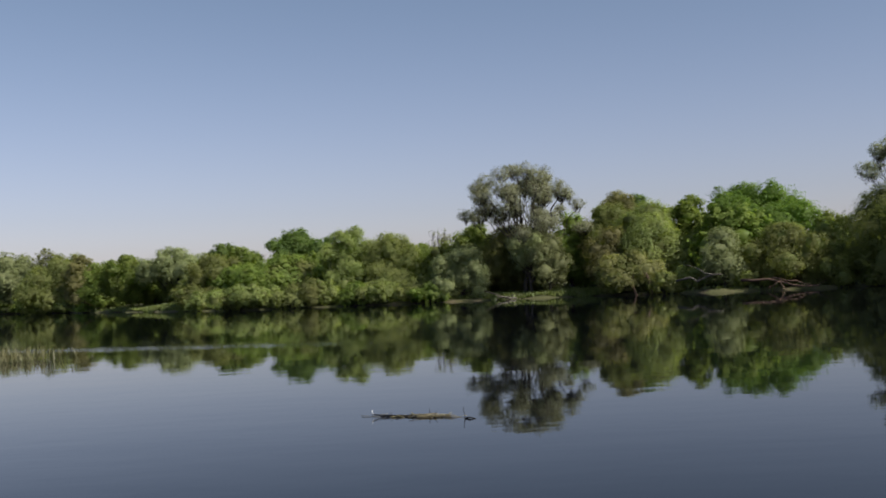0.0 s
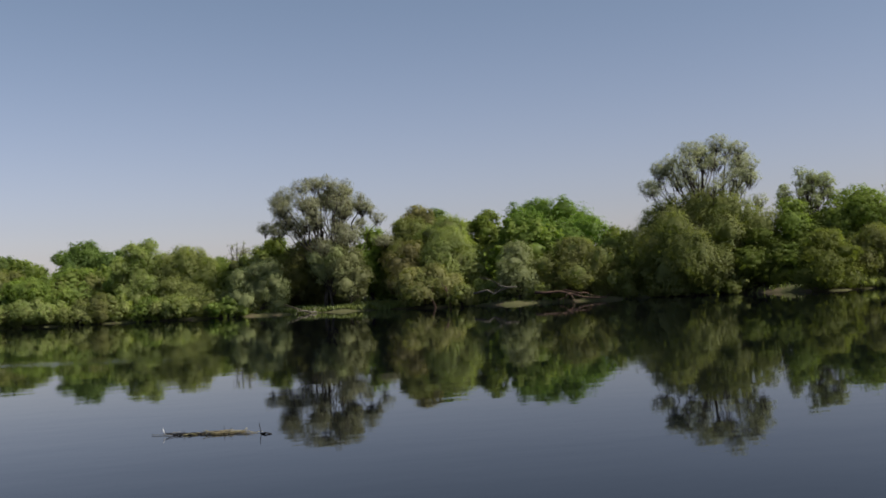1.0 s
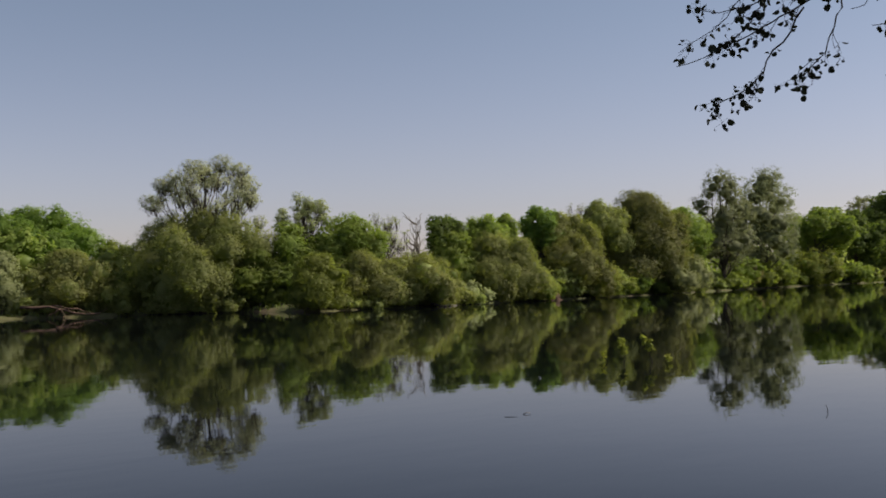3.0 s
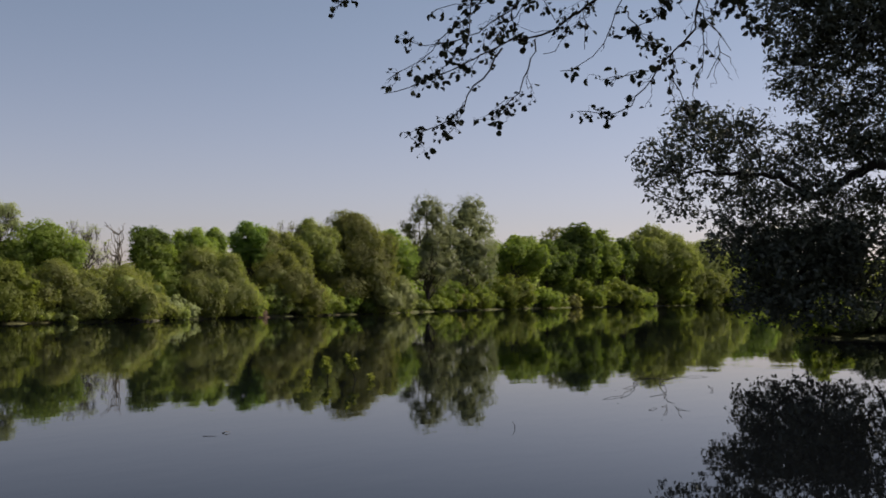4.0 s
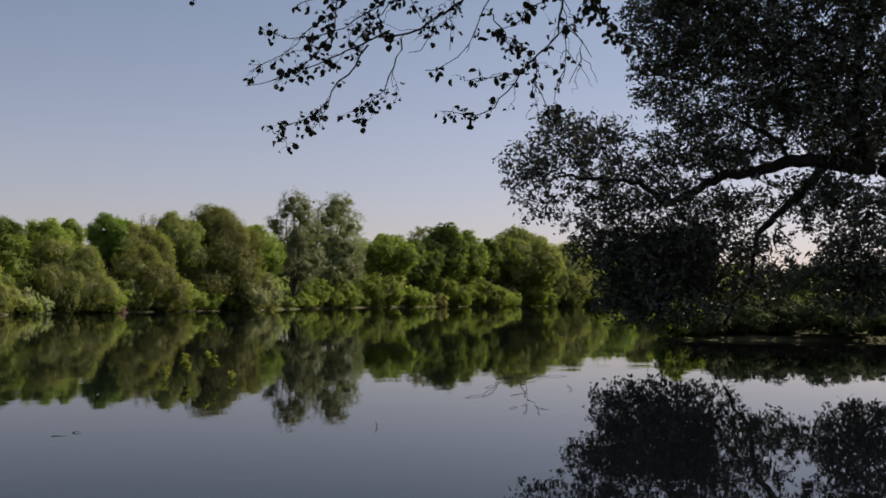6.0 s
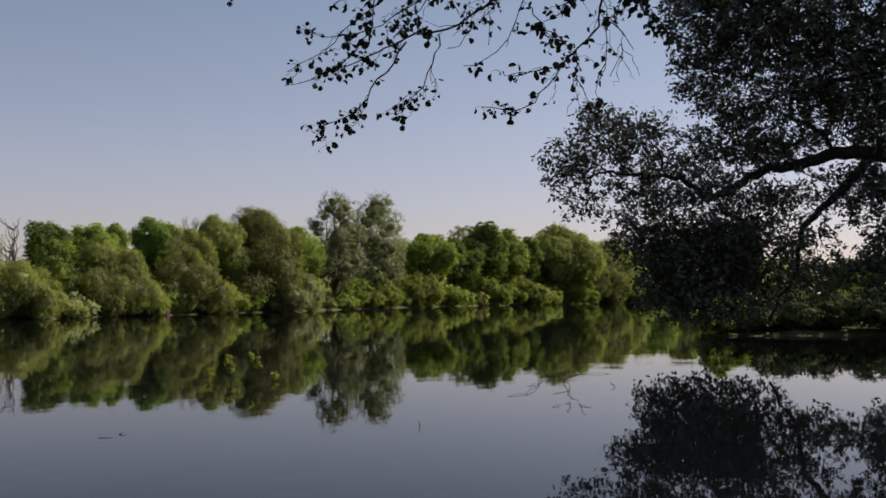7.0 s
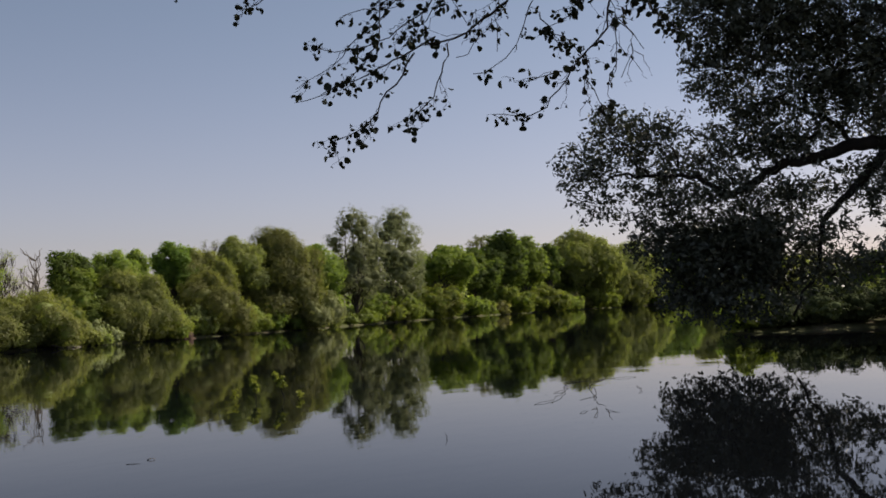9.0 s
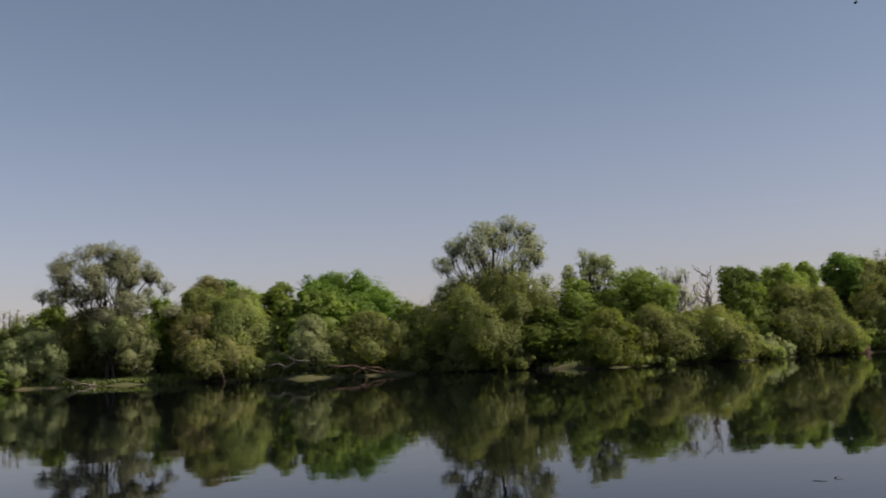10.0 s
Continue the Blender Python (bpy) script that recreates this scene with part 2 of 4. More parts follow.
def blade_mesh(name, centre, along, side, material, kite=True):
    """One small leaf for each row of the arrays."""
    n = len(centre)
    k = 4 if kite else 3
    co = np.empty((n, k, 3), np.float32)
    co[:, 0] = centre - along
    co[:, 1] = centre + side - along * (0.1 if kite else -0.35)
    co[:, k - 1] = centre - side - along * (0.1 if kite else -0.7)
    if kite:
        co[:, 2] = centre + along
    me = bpy.data.meshes.new(name)
    me.vertices.add(k * n)
    me.vertices.foreach_set("co", co.reshape(-1))
    me.loops.add(k * n)
    me.loops.foreach_set("vertex_index", np.arange(k * n, dtype=np.int32))
    me.polygons.add(n)
    me.polygons.foreach_set("loop_start", np.arange(0, k * n, k, dtype=np.int32))
    me.update(calc_edges=True)
    me.materials.append(material)
    return me


def unit(a):
    return a / np.maximum(np.linalg.norm(a, axis=1, keepdims=True), 1e-6)


def leaves(name, rng, clumps, sizes, per, material, length, width, hang, flat, heart=None, kite=True, lobe=None):
    """Leaves gathered in clumps; hang: how far they point down; flat: how flat a clump lies."""
    n = len(clumps) * per
    c = np.repeat(clumps, per, 0)
    s = np.repeat(sizes, per)[:, None]
    off = unit(rng.normal(0, 1, (n, 3))) * (rng.random(n) ** 0.55)[:, None] * s * np.array([1.0, 1.0, flat])
    if hang > 0:
        off[:, 2] -= hang * 0.5 * s[:, 0] * np.abs(rng.normal(0, 1, n))
    c = c + off
    along = rng.normal(0, 1, (n, 3))
    along[:, 2] = along[:, 2] * (1 - hang) - 1.6 * hang
    along = unit(along)
    out = unit(unit(c - heart) * 0.55 + unit(off) * 0.85) if heart is not None else unit(off) * 0.6
    rough = 0.42
    if lobe is not None:
        out = unit(unit(c - np.repeat(lobe, per, 0)) + out * 0.35)
        rough = 0.16
    normal = unit(rng.normal(0, rough, (n, 3)) + np.array([0, 0, 0.45]) + out * 0.9)
    along = unit(along - normal * np.sum(along * normal, 1, keepdims=True) * 0.85)
    side = unit(np.cross(normal, along))
    k = rng.uniform(0.7, 1.2, n)[:, None]
    return blade_mesh(name, c, along * length * 0.5 * k, side * width * 0.5 * k, material, kite)


def part(name, data, parent, label=""):
    ob = new(name, data)
    ob.parent = parent
    return tagged(ob, label)


def base(name, x, y, z, label, category, group=""):
    ob = new(name)
    ob.location = (x, y, z)
    ob.empty_display_size = 0.2
    return tagged(ob, label, category, group)


# ---- banks and water ----
def far_bank(x):
    return np.interp(x, (-400, -72, -37, -21, -11, -2, 6, 14, 22.5, 30, 36, 40, 43, 53, 71, 90, 110, 130, 164, 205, 300, 370, 600),
                     (300, 172, 124, 105, 102.5, 99, 97, 93, 85, 82, 80, 77, 69.5, 70, 74, 78, 84, 90, 99, 107, 119, 124, 120))


def inland(x, y):
    """Metres from the water's edge, positive on land."""
    far = (y - far_bank(x)) + 0.5 * np.sin(x * 0.9) + 0.35 * np.sin(x * 2.3 + 1)
    head = np.minimum(x - np.interp(y, (-4, 5, 9, 12.5, 14.5), (68, 63, 58.5, 55.0, 53.6)), 15.0 + (x - 53) * 0.05 - y)
    near = -4.5 - y + 0.3 * np.sin(x * 0.7) + 6.2 * np.exp(-((x - 0.1) / 4.5) ** 2) + 4.9 * np.exp(-((x - 46.8) / 5.5) ** 2)
    return np.maximum.reduce([far, head, near])


def ground_height(x, y):
    d = inland(x, y)
    h = np.where(d > 0, 0.26 * np.tanh(d / 0.9) + 0.018 * np.clip(d, 0, 30), 0.28 * np.clip(d, -9, 0))
    h = h + 0.065 * np.clip(d - 3, 0, 40) * (y > 50)
    return h + 0.06 * np.sin(x * 1.7 + y) * np.sin(y * 1.3) * (d > 0.5)


def sheet(name, xs, ys, height, material, label, category):
    gx, gy = np.meshgrid(xs, ys)
    gz = height(gx, gy)
    nx, ny = len(xs), len(ys)
    co = np.stack([gx, gy, gz], -1).reshape(-1, 3)
    i = np.arange((ny - 1) * (nx - 1))
    r, c = i // (nx - 1), i % (nx - 1)
    q = r * nx + c
    faces = np.stack([q, q + 1, q + nx + 1, q + nx], -1)
    me = bpy.data.meshes.new(name)
    me.from_pydata(co.tolist(), [], faces.tolist())
    me.shade_smooth()
    me.materials.append(material)
    return tagged(new(name, me), label, category, kind="structure")


xs = np.concatenate([[-3000, -1500, -700, -350, -200, -130], np.arange(-90, 240, 1.0), np.arange(244, 400, 6.0), [400, 700, 1500, 3000]])
ys = np.concatenate([[-3000, -1200, -400, -120, -50, -25], np.arange(-14, 20, 0.7), np.arange(21, 63, 3.0),
                     np.arange(64, 128, 0.8), np.arange(130, 180, 3.0), [185, 200, 260, 400, 800, 1600, 3000]])
sheet("ground", xs, ys, ground_height, SOIL, "grassy earth river banks with worn muddy edges", "ground")
sheet("water", np.array([-3000.0, -300, 0, 300, 3000]), np.array([-3000.0, 0, 100, 200, 3000]),
      lambda x, y: x * 0.0, WATER, "calm dark river water mirroring trees and sky", "river")


# ---- trees of the far bank ----
# kind: name, leaves, leaf length, leaf width, leaves per square metre of crown surface, hang, flatness, clump size, label
KINDS = {
    "olive": ("willow_tree", "olive", 0.286, 0.143, 420, 0.45, 1.15, 0.72, "olive green willow with soft drooping foliage"),
    "green": ("broadleaf_tree", "green", 0.252, 0.185, 377, 0.0, 0.6, 0.75, "fresh green broadleaf tree with a dense rounded crown"),
    "oak": ("broadleaf_tree", "oak", 0.252, 0.185, 377, 0.0, 0.6, 0.75, "broad rich green tree with a full rounded crown"),
    "deep": ("willow_tree", "deep", 0.286, 0.143, 420, 0.45, 1.15, 0.72, "olive willow with dense boughs down to the water, shade painted into its leaves"),
    "dark": ("broadleaf_tree", "dark", 0.252, 0.185, 377, 0.0, 0.55, 0.75, "dark green oak-like tree standing behind the others"),
    "sparse": ("willow_tree", "grey", 0.235, 0.118, 156, 0.2, 0.6, 0.6, "pale grey-green tree with a thin airy crown"),
    "willow": ("willow_tree", "silver", 0.269, 0.118, 187, 0.5, 0.9, 0.65, "tall grey-green willow leaning over the bank"),
    "willow_small": ("willow_tree", "grey", 0.269, 0.126, 364, 0.5, 0.9, 0.7, "low greyish willow drooping towards the water"),
    "crown_tall": ("willow_tree", "silver", 0.235, 0.109, 165, 0.1, 0.7, 0.5, "tall pale willow with upright feathery boughs"),
    "tall_thin": ("poplar_tree", "poplar", 0.269, 0.134, 270, 0.35, 0.8, 0.7, "tall slender grey-green tree with a visible dark trunk"),
    "twiggy": ("willow_tree", "grey", 0.218, 0.101, 97, 0.1, 0.7, 0.6, "half-bare greyish tree with many thin twigs"),
    "bare": ("dead_tree", "grey", 0.252, 0.084, 0, 0.0, 1.0, 0.5, "leafless dead tree with thin upright branches"),
    "droop": ("willow_bush", "yellow", 0.286, 0.134, 494, 0.55, 0.9, 0.7, "round light green willow bush hanging into the water"),
    "bush": ("riverside_bush", "olive", 0.235, 0.134, 429, 0.1, 0.6, 0.55, "low olive green bush on the grassy bank"),
    "under": ("riverside_bush", "green", 0.235, 0.143, 429, 0.1, 0.6, 0.55, "low green bush leaning over the water's edge"),
    "shade": ("riverside_bush", "shade", 0.26, 0.15, 340, 0.1, 0.6, 0.55, "bush at the edge of the headland, shade painted into its leaves"),
    "tan": ("willow_tree", "tan", 0.269, 0.126, 390, 0.4, 0.8, 0.65, "tan-tinged willow with young reddish foliage"),
    "yellow": ("riverside_bush", "yellow", 0.235, 0.134, 390, 0.15, 0.6, 0.6, "sunlit yellow-green bush at the water's edge"),
}
AIRY = {"sparse": 0.6, "crown_tall": 0.62, "twiggy": 0.32, "willow": 0.62}
OPEN = {"tall_thin": 0.08, "willow_small": -0.20, "tan": -0.18, "olive": -0.24, "deep": -0.26}
planted = []
BALL = bmesh.new()
bmesh.ops.create_icosphere(BALL, subdivisions=1, radius=1.0)
BALL_V = np.array([v.co[:] for v in BALL.verts])
BALL_F = np.array([[v.index for v in f.verts] for f in BALL.faces])
BALL.free()


def crown_lobes(rng, h, w, z0, kind):
    """Rounded masses of foliage: centre, reach and height of each; how many of them are main ones."""
    span = h - z0
    lobes = []
    if kind in AIRY:
        # pads of foliage carried at the ends of a fan of limbs
        count = int(26 + w * 2.0)
        for i in range(count):
            u = (i + 0.5) / count
            p = math.acos(1 - 0.97 * u) * rng.uniform(0.85, 1.06)
            a = i * 2.4 + rng.normal(0, 0.3)
            k = rng.uniform(0.80, 1.04) if i % 3 else rng.uniform(0.35, 0.8)
            r = min(w, span * 1.3) * rng.uniform(0.065, 0.125)
            reach = max(0.0, 0.5 * w - r * 0.6) * k * math.sin(min(p, math.pi / 2))
            z = z0 + 0.10 * span + (0.90 * span - r * 0.7) * max(0.0, math.cos(p)) ** 0.85 * (0.5 + 0.5 * k)
            lobes.append((math.cos(a) * reach, math.sin(a) * reach * 0.9, z, r * rng.uniform(0.9, 1.4), r * rng.uniform(0.55, 0.9)))
        return lobes, 0
    round_top = kind in ("green", "dark", "oak", "under")
    small = min(w, span * 1.15)
    count = int(9 + w * 1.1 + span * 0.5)
    for i in range(count):
        t = (i + 0.5) / count
        prof = math.sqrt(max(0.10, 1 - ((t - (0.46 if round_top else 0.36)) / 0.72) ** 2))
        r = small * rng.uniform(0.12, 0.25) * (1.15 - 0.35 * t)
        reach = max(0.0, w * 0.5 * prof - r * 0.7)
        a = i * 2.4 + rng.normal(0, 0.6)
        z = z0 + r * 0.6 + t * max(0.1, span - 1.5 * r)
        k = rng.uniform(0.72, 1.16) if t < 0.78 else rng.uniform(0.1, 1.0)
        lobes.append((math.cos(a) * reach * k, math.sin(a) * reach * k * 0.85, z, r * rng.uniform(0.9, 1.3), r * rng.uniform(0.75, 1.15)))
    lobes.append((rng.normal(0, 0.10) * w, 0, h - 0.15 * small, 0.17 * small, 0.15 * small))
    lobes.append((0, 0, z0 + 0.42 * span, 0.33 * w, 0.38 * span))
    main = len(lobes)
    for x, y, z, r, v in list(lobes[:-1]):
        for _ in range(6 if round_top else 5):
            d = Vector((rng.normal(), rng.normal(), rng.normal() + 0.45)).normalized()
            q = rng.uniform(0.24, 0.46) if round_top else rng.uniform(0.3, 0.6)
            out = rng.uniform(0.72, 0.98) if round_top else rng.uniform(0.55, 0.82)
            lobes.append((x + d.x * r * out, y + d.y * r * out, max(z0 + 0.2, min(z + d.z * v * out, h - v * q * 0.6)), r * q, v * q))
    return lobes, main


def grow(kind, x, y, height, width, foot, group="trees along the far bank", coarse=1.0):
    """One tree or bush, with its trunk and crown; height and the crown's foot above the water."""
    planted.append((x, kind, height, width))
    rng = np.random.default_rng(1000 + len(planted))
    name, leaf, ll, lw, dens, hang, flat, cs, label = KINDS[kind]
    z = float(ground_height(np.array(x), np.array(y)))
    h = height - z
    z0 = min(max(foot - z, 0.02 * h), 0.75 * h)
    far = max(1.0, math.hypot(x, y) / 105) * coarse
    thing = base(name, x, y, z, label, "bush" if "bush" in name else "tree", group)
    width *= 1.12
    lobes, main = crown_lobes(rng, h, width, z0, kind)
    airy = kind in AIRY
    wood = Shape()
    r0 = 0.016 * h + 0.05
    lean = Vector((rng.normal(0, 0.05) * h, rng.normal(0, 0.03) * h, 0))
    fork = Vector((0, 0, max(0.2 * h, min(0.5 * h, z0 * 0.8)))) + lean * 0.4
    top = Vector((lean.x, lean.y, 0.86 * h))
    stem = bent(rng, (0, 0, -0.25), fork, 4, 0.02) + bent(rng, fork, top, 5, 0.03)[1:]
    wood.tube(stem, taper(r0, r0 * 0.22, 9), 8)
    for lx, ly, lz, lr, lv in lobes[:44 if airy else 24]:
        start = stem[int(rng.integers(2, 5 if airy else 7))]
        if start.z > lz:
            start = stem[2]
        wood.tube(bent(rng, start, (lx, ly, lz), 5, 0.05, 0.06 if kind == "crown_tall" else -0.04), taper(r0 * (0.34 if airy else 0.42), r0 * 0.08, 5), 5)
    if kind == "bare":
        for i in range(22):
            s = stem[int(rng.integers(3, 10))]
            a = rng.uniform(0, 6.28)
            e = s + Vector((math.cos(a) * width * rng.uniform(0.2, 0.5), math.sin(a) * width * 0.3, rng.uniform(0.5, 2.2)))
            e.z = min(e.z, h)
            wood.tube(bent(rng, s, e, 4, 0.06), taper(r0 * 0.35, r0 * 0.10, 4), 4)
        part("trunk", wood.mesh("trunk", BARK_GREY), thing, "bleached leafless trunk and branches")
        return thing
    A = np.array(lobes)
    axes = np.stack([A[:, 3], A[:, 3] * 0.92, A[:, 4]], -1)
    area = 4 * math.pi * ((axes[:, 0] * axes[:, 1]) ** 1.6 + (axes[:, 0] * axes[:, 2]) ** 1.6 + (axes[:, 1] * axes[:, 2]) ** 1.6) ** (1 / 1.6) / 3 ** (1 / 1.6)
    per = 8
    want = area.sum() * (dens * 0.245 if not airy else dens * 0.62 * AIRY[kind]) / far ** 2 / per
    count = max(20, int(want))
    pick = rng.choice(len(A), count, p=area / area.sum())
    d = unit(rng.normal(0, 1, (count, 3)))
    if airy:
        r = rng.uniform(0.25, 1.0, count) ** 0.5
    else:
        r = np.where(rng.random(count) < 0.78, rng.uniform(0.84, 1.04, count), rng.uniform(1.04, 1.30, count))
    cl = A[pick, :3] + d * axes[pick] * r[:, None]
    if not airy:
        # foliage buried inside the other masses is left out, but for a little
        inside = np.zeros(count, bool)
        for k in range(len(A)):
            q = ((cl - A[k, :3]) / axes[k])
            inside |= ((q * q).sum(1) < 0.62) & (pick != k)
        seed = Vector((len(planted) * 3.7, len(planted) * 1.3, 0))
        gap = np.array([noise.noise(Vector(p) * 0.6 + seed) for p in cl]) < OPEN.get(kind, -0.28)
        keep = (~inside | (rng.random(count) < 0.06)) & ~(gap & (rng.random(count) < 0.75))
        cl, pick = cl[keep], pick[keep]
    cl[:, 2] = np.clip(cl[:, 2], 0.10 + 0.15 * cs, None)
    cl[:, 2] *= (h - 0.12 * cs) / max(np.quantile(cl[:, 2], 0.995), 0.3)
    count = len(cl)
    sz = cs * rng.uniform(0.45, 1.0, count) * far ** 0.5 * (0.62 if airy else 0.6)
    if airy:
        for k in range(0, count, 3 if kind != "twiggy" else 1):
            pull = (A[pick[k], :3] - cl[k]) * rng.uniform(0.5, 0.9)
            s = cl[k] + pull + np.array([0, 0, -rng.uniform(0.4, 0.9)])
            wood.tube(bent(rng, s, cl[k], 2, 0.07), taper(0.022, 0.009, 2), 3)
    part("trunk", wood.mesh("trunk", BARK), thing)
    if main:
        # the dense inner mass of twigs and leaves that the outer leaves lie on
        v, f = [], []
        for k in range(main):
            wob = 1 + 0.16 * np.sin(BALL_V @ rng.normal(0, 3.2, (3, 3))).sum(1, keepdims=True) / 1.7
            f.append(BALL_F + len(BALL_V) * k)
            v.append(A[k, :3] + BALL_V * axes[k] * (0.74 if kind != "tall_thin" else 0.5) * wob)
        v = np.concatenate(v)
        v[:, 2] = np.clip(v[:, 2], 0.12, h * 0.97)
        me = bpy.data.meshes.new("inner_foliage")
        me.from_pydata(v.tolist(), [], np.concatenate(f).tolist())
        me.shade_smooth()
        me.materials.append(LEAF[leaf])
        part("inner_foliage", me, thing)
    part("crown", leaves("crown", rng, cl, sz, per, LEAF[leaf], ll * 0.80 * far, lw * 0.80 * far, hang, flat,
                         np.array([0, 0, z0 + (h - z0) * 0.4]), False, A[pick, :3]), thing)
    return thing


grow('willow_small', -74.5, 174.9, 10.6, 10.0, 0.7)
grow('sparse', -68.4, 173.7, 10.9, 6.4, 5.1)
grow('olive', -59.2, 155.9, 8.8, 10.6, 0.4)
grow('tan', -54.4, 150.8, 8.5, 4.9, 0.7)
grow('green', -48.3, 143.7, 7.1, 5.6, 1.0)
grow('green', -41.6, 133.6, 7.4, 6.8, 1.5)
grow('willow_small', -34.3, 129.4, 8.0, 8.0, 3.2)
grow('dark', -27.5, 125.1, 8.0, 3.6, 4.9)
grow('green', -24.2, 119.9, 7.3, 4.5, 3.7)
grow('olive', -26.8, 118.1, 6.4, 6.4, 2.2)
grow('bush', -28.2, 115.2, 3.1, 6.6, 0.1)
grow('green', -18.5, 111.5, 5.7, 10.7, 0.9)
grow('dark', -17.6, 121.3, 9.1, 6.7, 4.7)
grow('bush', -20.8, 106.6, 2.9, 7.8, 0.1)
grow('deep', -14.1, 104.4, 3.0, 4.1, 0.0)
grow('olive', -10.6, 107.6, 8.2, 4.9, 0.0)
grow('olive', -5.8, 106.8, 7.3, 6.2, 0.0)
grow('green', -2.8, 107.9, 6.1, 5.4, 1.7)
grow('twiggy', -0.5, 108.1, 7.6, 4.0, 3.1)
grow('bush', -6.6, 102.5, 2.5, 5.1, 0.0)
grow('bush', -3.2, 101.2, 2.6, 5.1, 0.0)
grow('willow_small', 1.3, 99.9, 5.4, 5.0, 0.2)
grow('green', 3.0, 107.3, 7.9, 3.7, 4.1)
grow('willow', 7.7, 99.8, 13.2, 11.4, 5.3)
grow('deep', 6.7, 102.4, 7.3, 7.3, 0.5)
grow('willow_small', 9.8, 98.4, 6.7, 4.0, 1.1)
grow('willow_small', 8.1, 98.6, 6.9, 3.8, 3.1)
grow('green', 12.5, 101.7, 8.2, 4.1, 1.3)
grow('olive', 16.0, 98.7, 8.7, 5.1, 0.9)
grow('tan', 16.9, 100.1, 10.1, 4.2, 5.0)
grow('dark', 19.4, 102.7, 9.9, 2.8, 5.5)
grow('olive', 18.8, 94.9, 8.5, 6.4, 0.8)
grow('tan', 15.4, 94.4, 6.3, 4.5, 0.5)
grow('tan', 16.8, 91.9, 4.1, 5.8, 0.5)
grow('green', 23.2, 97.1, 9.1, 4.0, 2.4)
grow('green', 21.8, 97.2, 8.3, 3.6, 2.5)
grow('oak', 28.5, 94.0, 9.7, 9.6, 2.9)
grow('willow_small', 23.5, 86.9, 5.5, 3.8, 0.7)
grow('olive', 28.8, 86.0, 5.5, 7.8, 0.2)
grow('green', 33.9, 91.8, 6.7, 5.0, 1.3)
grow('green', 35.1, 90.4, 6.1, 3.2, 1.2)
grow('olive', 31.7, 83.6, 3.2, 4.5, 0.0)
grow('bush', 20.7, 89.3, 2.4, 3.6, 0.3)
grow('bush', 25.7, 86.1, 2.3, 4.0, 0.3)
grow('crown_tall', 39.6, 82.6, 13.6, 10.6, 6.7)
grow('deep', 38.9, 80.6, 8.8, 10.8, 0.1)
grow('sparse', 46.9, 78.2, 10.3, 5.3, 5.8)
grow('under', 41.6, 76.9, 5.3, 4.1, 0.3)
grow('droop', 43.3, 70.2, 4.7, 4.1, 0.0)
grow('green', 49.4, 74.9, 8.2, 5.4, 2.6)
grow('twiggy', 53.1, 74.9, 8.4, 5.3, 3.0)
grow('bare', 57.2, 75.8, 8.7, 3.4, 2.9)
grow('deep', 48.6, 71.4, 4.9, 5.7, 0.4)
grow('olive', 54.0, 71.3, 4.7, 7.4, 0.3)
grow('dark', 61.9, 77.3, 8.6, 3.6, 4.9)
grow('green', 62.0, 75.8, 6.9, 4.6, 1.4)
grow('green', 69.7, 80.0, 9.0, 4.8, 5.5)
grow('green', 73.3, 81.2, 9.3, 2.9, 5.5)
grow('deep', 66.8, 74.7, 6.7, 7.5, 0.4)
grow('droop', 70.3, 74.3, 4.2, 4.2, 0.3)
grow('oak', 78.7, 81.5, 10.3, 4.1, 5.4)
grow('twiggy', 85.9, 82.6, 10.9, 4.6, 6.0)
grow('deep', 82.5, 80.8, 9.5, 6.4, 4.0)
grow('deep', 79.9, 77.3, 6.8, 7.4, 0.7)
grow('deep', 89.0, 81.4, 11.2, 5.3, 5.2)
grow('deep', 95.1, 81.7, 12.4, 10.4, 1.2)
grow('yellow', 85.3, 77.3, 2.9, 6.1, 0.1)
grow('willow_small', 99.5, 81.1, 5.6, 9.8, 0.0)
grow('green', 111.9, 88.3, 11.4, 7.3, 4.4)
grow('under', 76.2, 76.8, 2.2, 3.6, 0.2)
grow('bush', 35.7, 82.3, 2.8, 4.5, 0.2)
grow('tall_thin', 121.0, 88.0, 17.1, 8.1, 3.6)
grow('tall_thin', 137.5, 92.4, 18.6, 11.2, 3.2)
grow('green', 172.2, 103.8, 14.3, 13.1, 7.1)
grow('dark', 191.4, 107.9, 14.5, 10.7, 5.6)
grow('sparse', 214.0, 118.5, 19.1, 8.7, 12.7)
grow('dark', 212.1, 111.1, 19.5, 9.8, 7.7)
grow('green', 224.6, 112.0, 18.6, 9.7, 7.2)
grow('dark', 242.8, 114.5, 17.7, 6.0, 8.1)
grow('olive', 271.2, 117.6, 22.5, 20.3, 6.9)
grow('under', 128.5, 90.0, 4.9, 5.7, 0.9)
grow('yellow', 141.8, 93.4, 3.7, 7.0, 0.7)
grow('yellow', 160.2, 98.5, 6.2, 10.4, 0.5)
grow('yellow', 179.9, 102.4, 4.2, 8.0, 0.3)
grow('yellow', 208.1, 108.0, 6.3, 12.0, 0.0)
grow('yellow', 231.3, 111.0, 6.5, 14.2, 0.0)
grow('yellow', 248.2, 112.6, 4.8, 10.9, 0.0)
grow('yellow', 273.5, 116.0, 7.6, 18.5, 0.0)
grow('olive', 311.7, 120.4, 12.6, 15.6, 0.0)
grow('olive', 324.1, 122.9, 21.3, 21.1, 3.6)
grow('green', 368.3, 125.8, 20.0, 23.7, 3.5)
grow('yellow', 353.2, 123.1, 7.4, 22.8, 0.0)
grow('olive', 413.9, 125.0, 23.8, 28.8, 1.0)
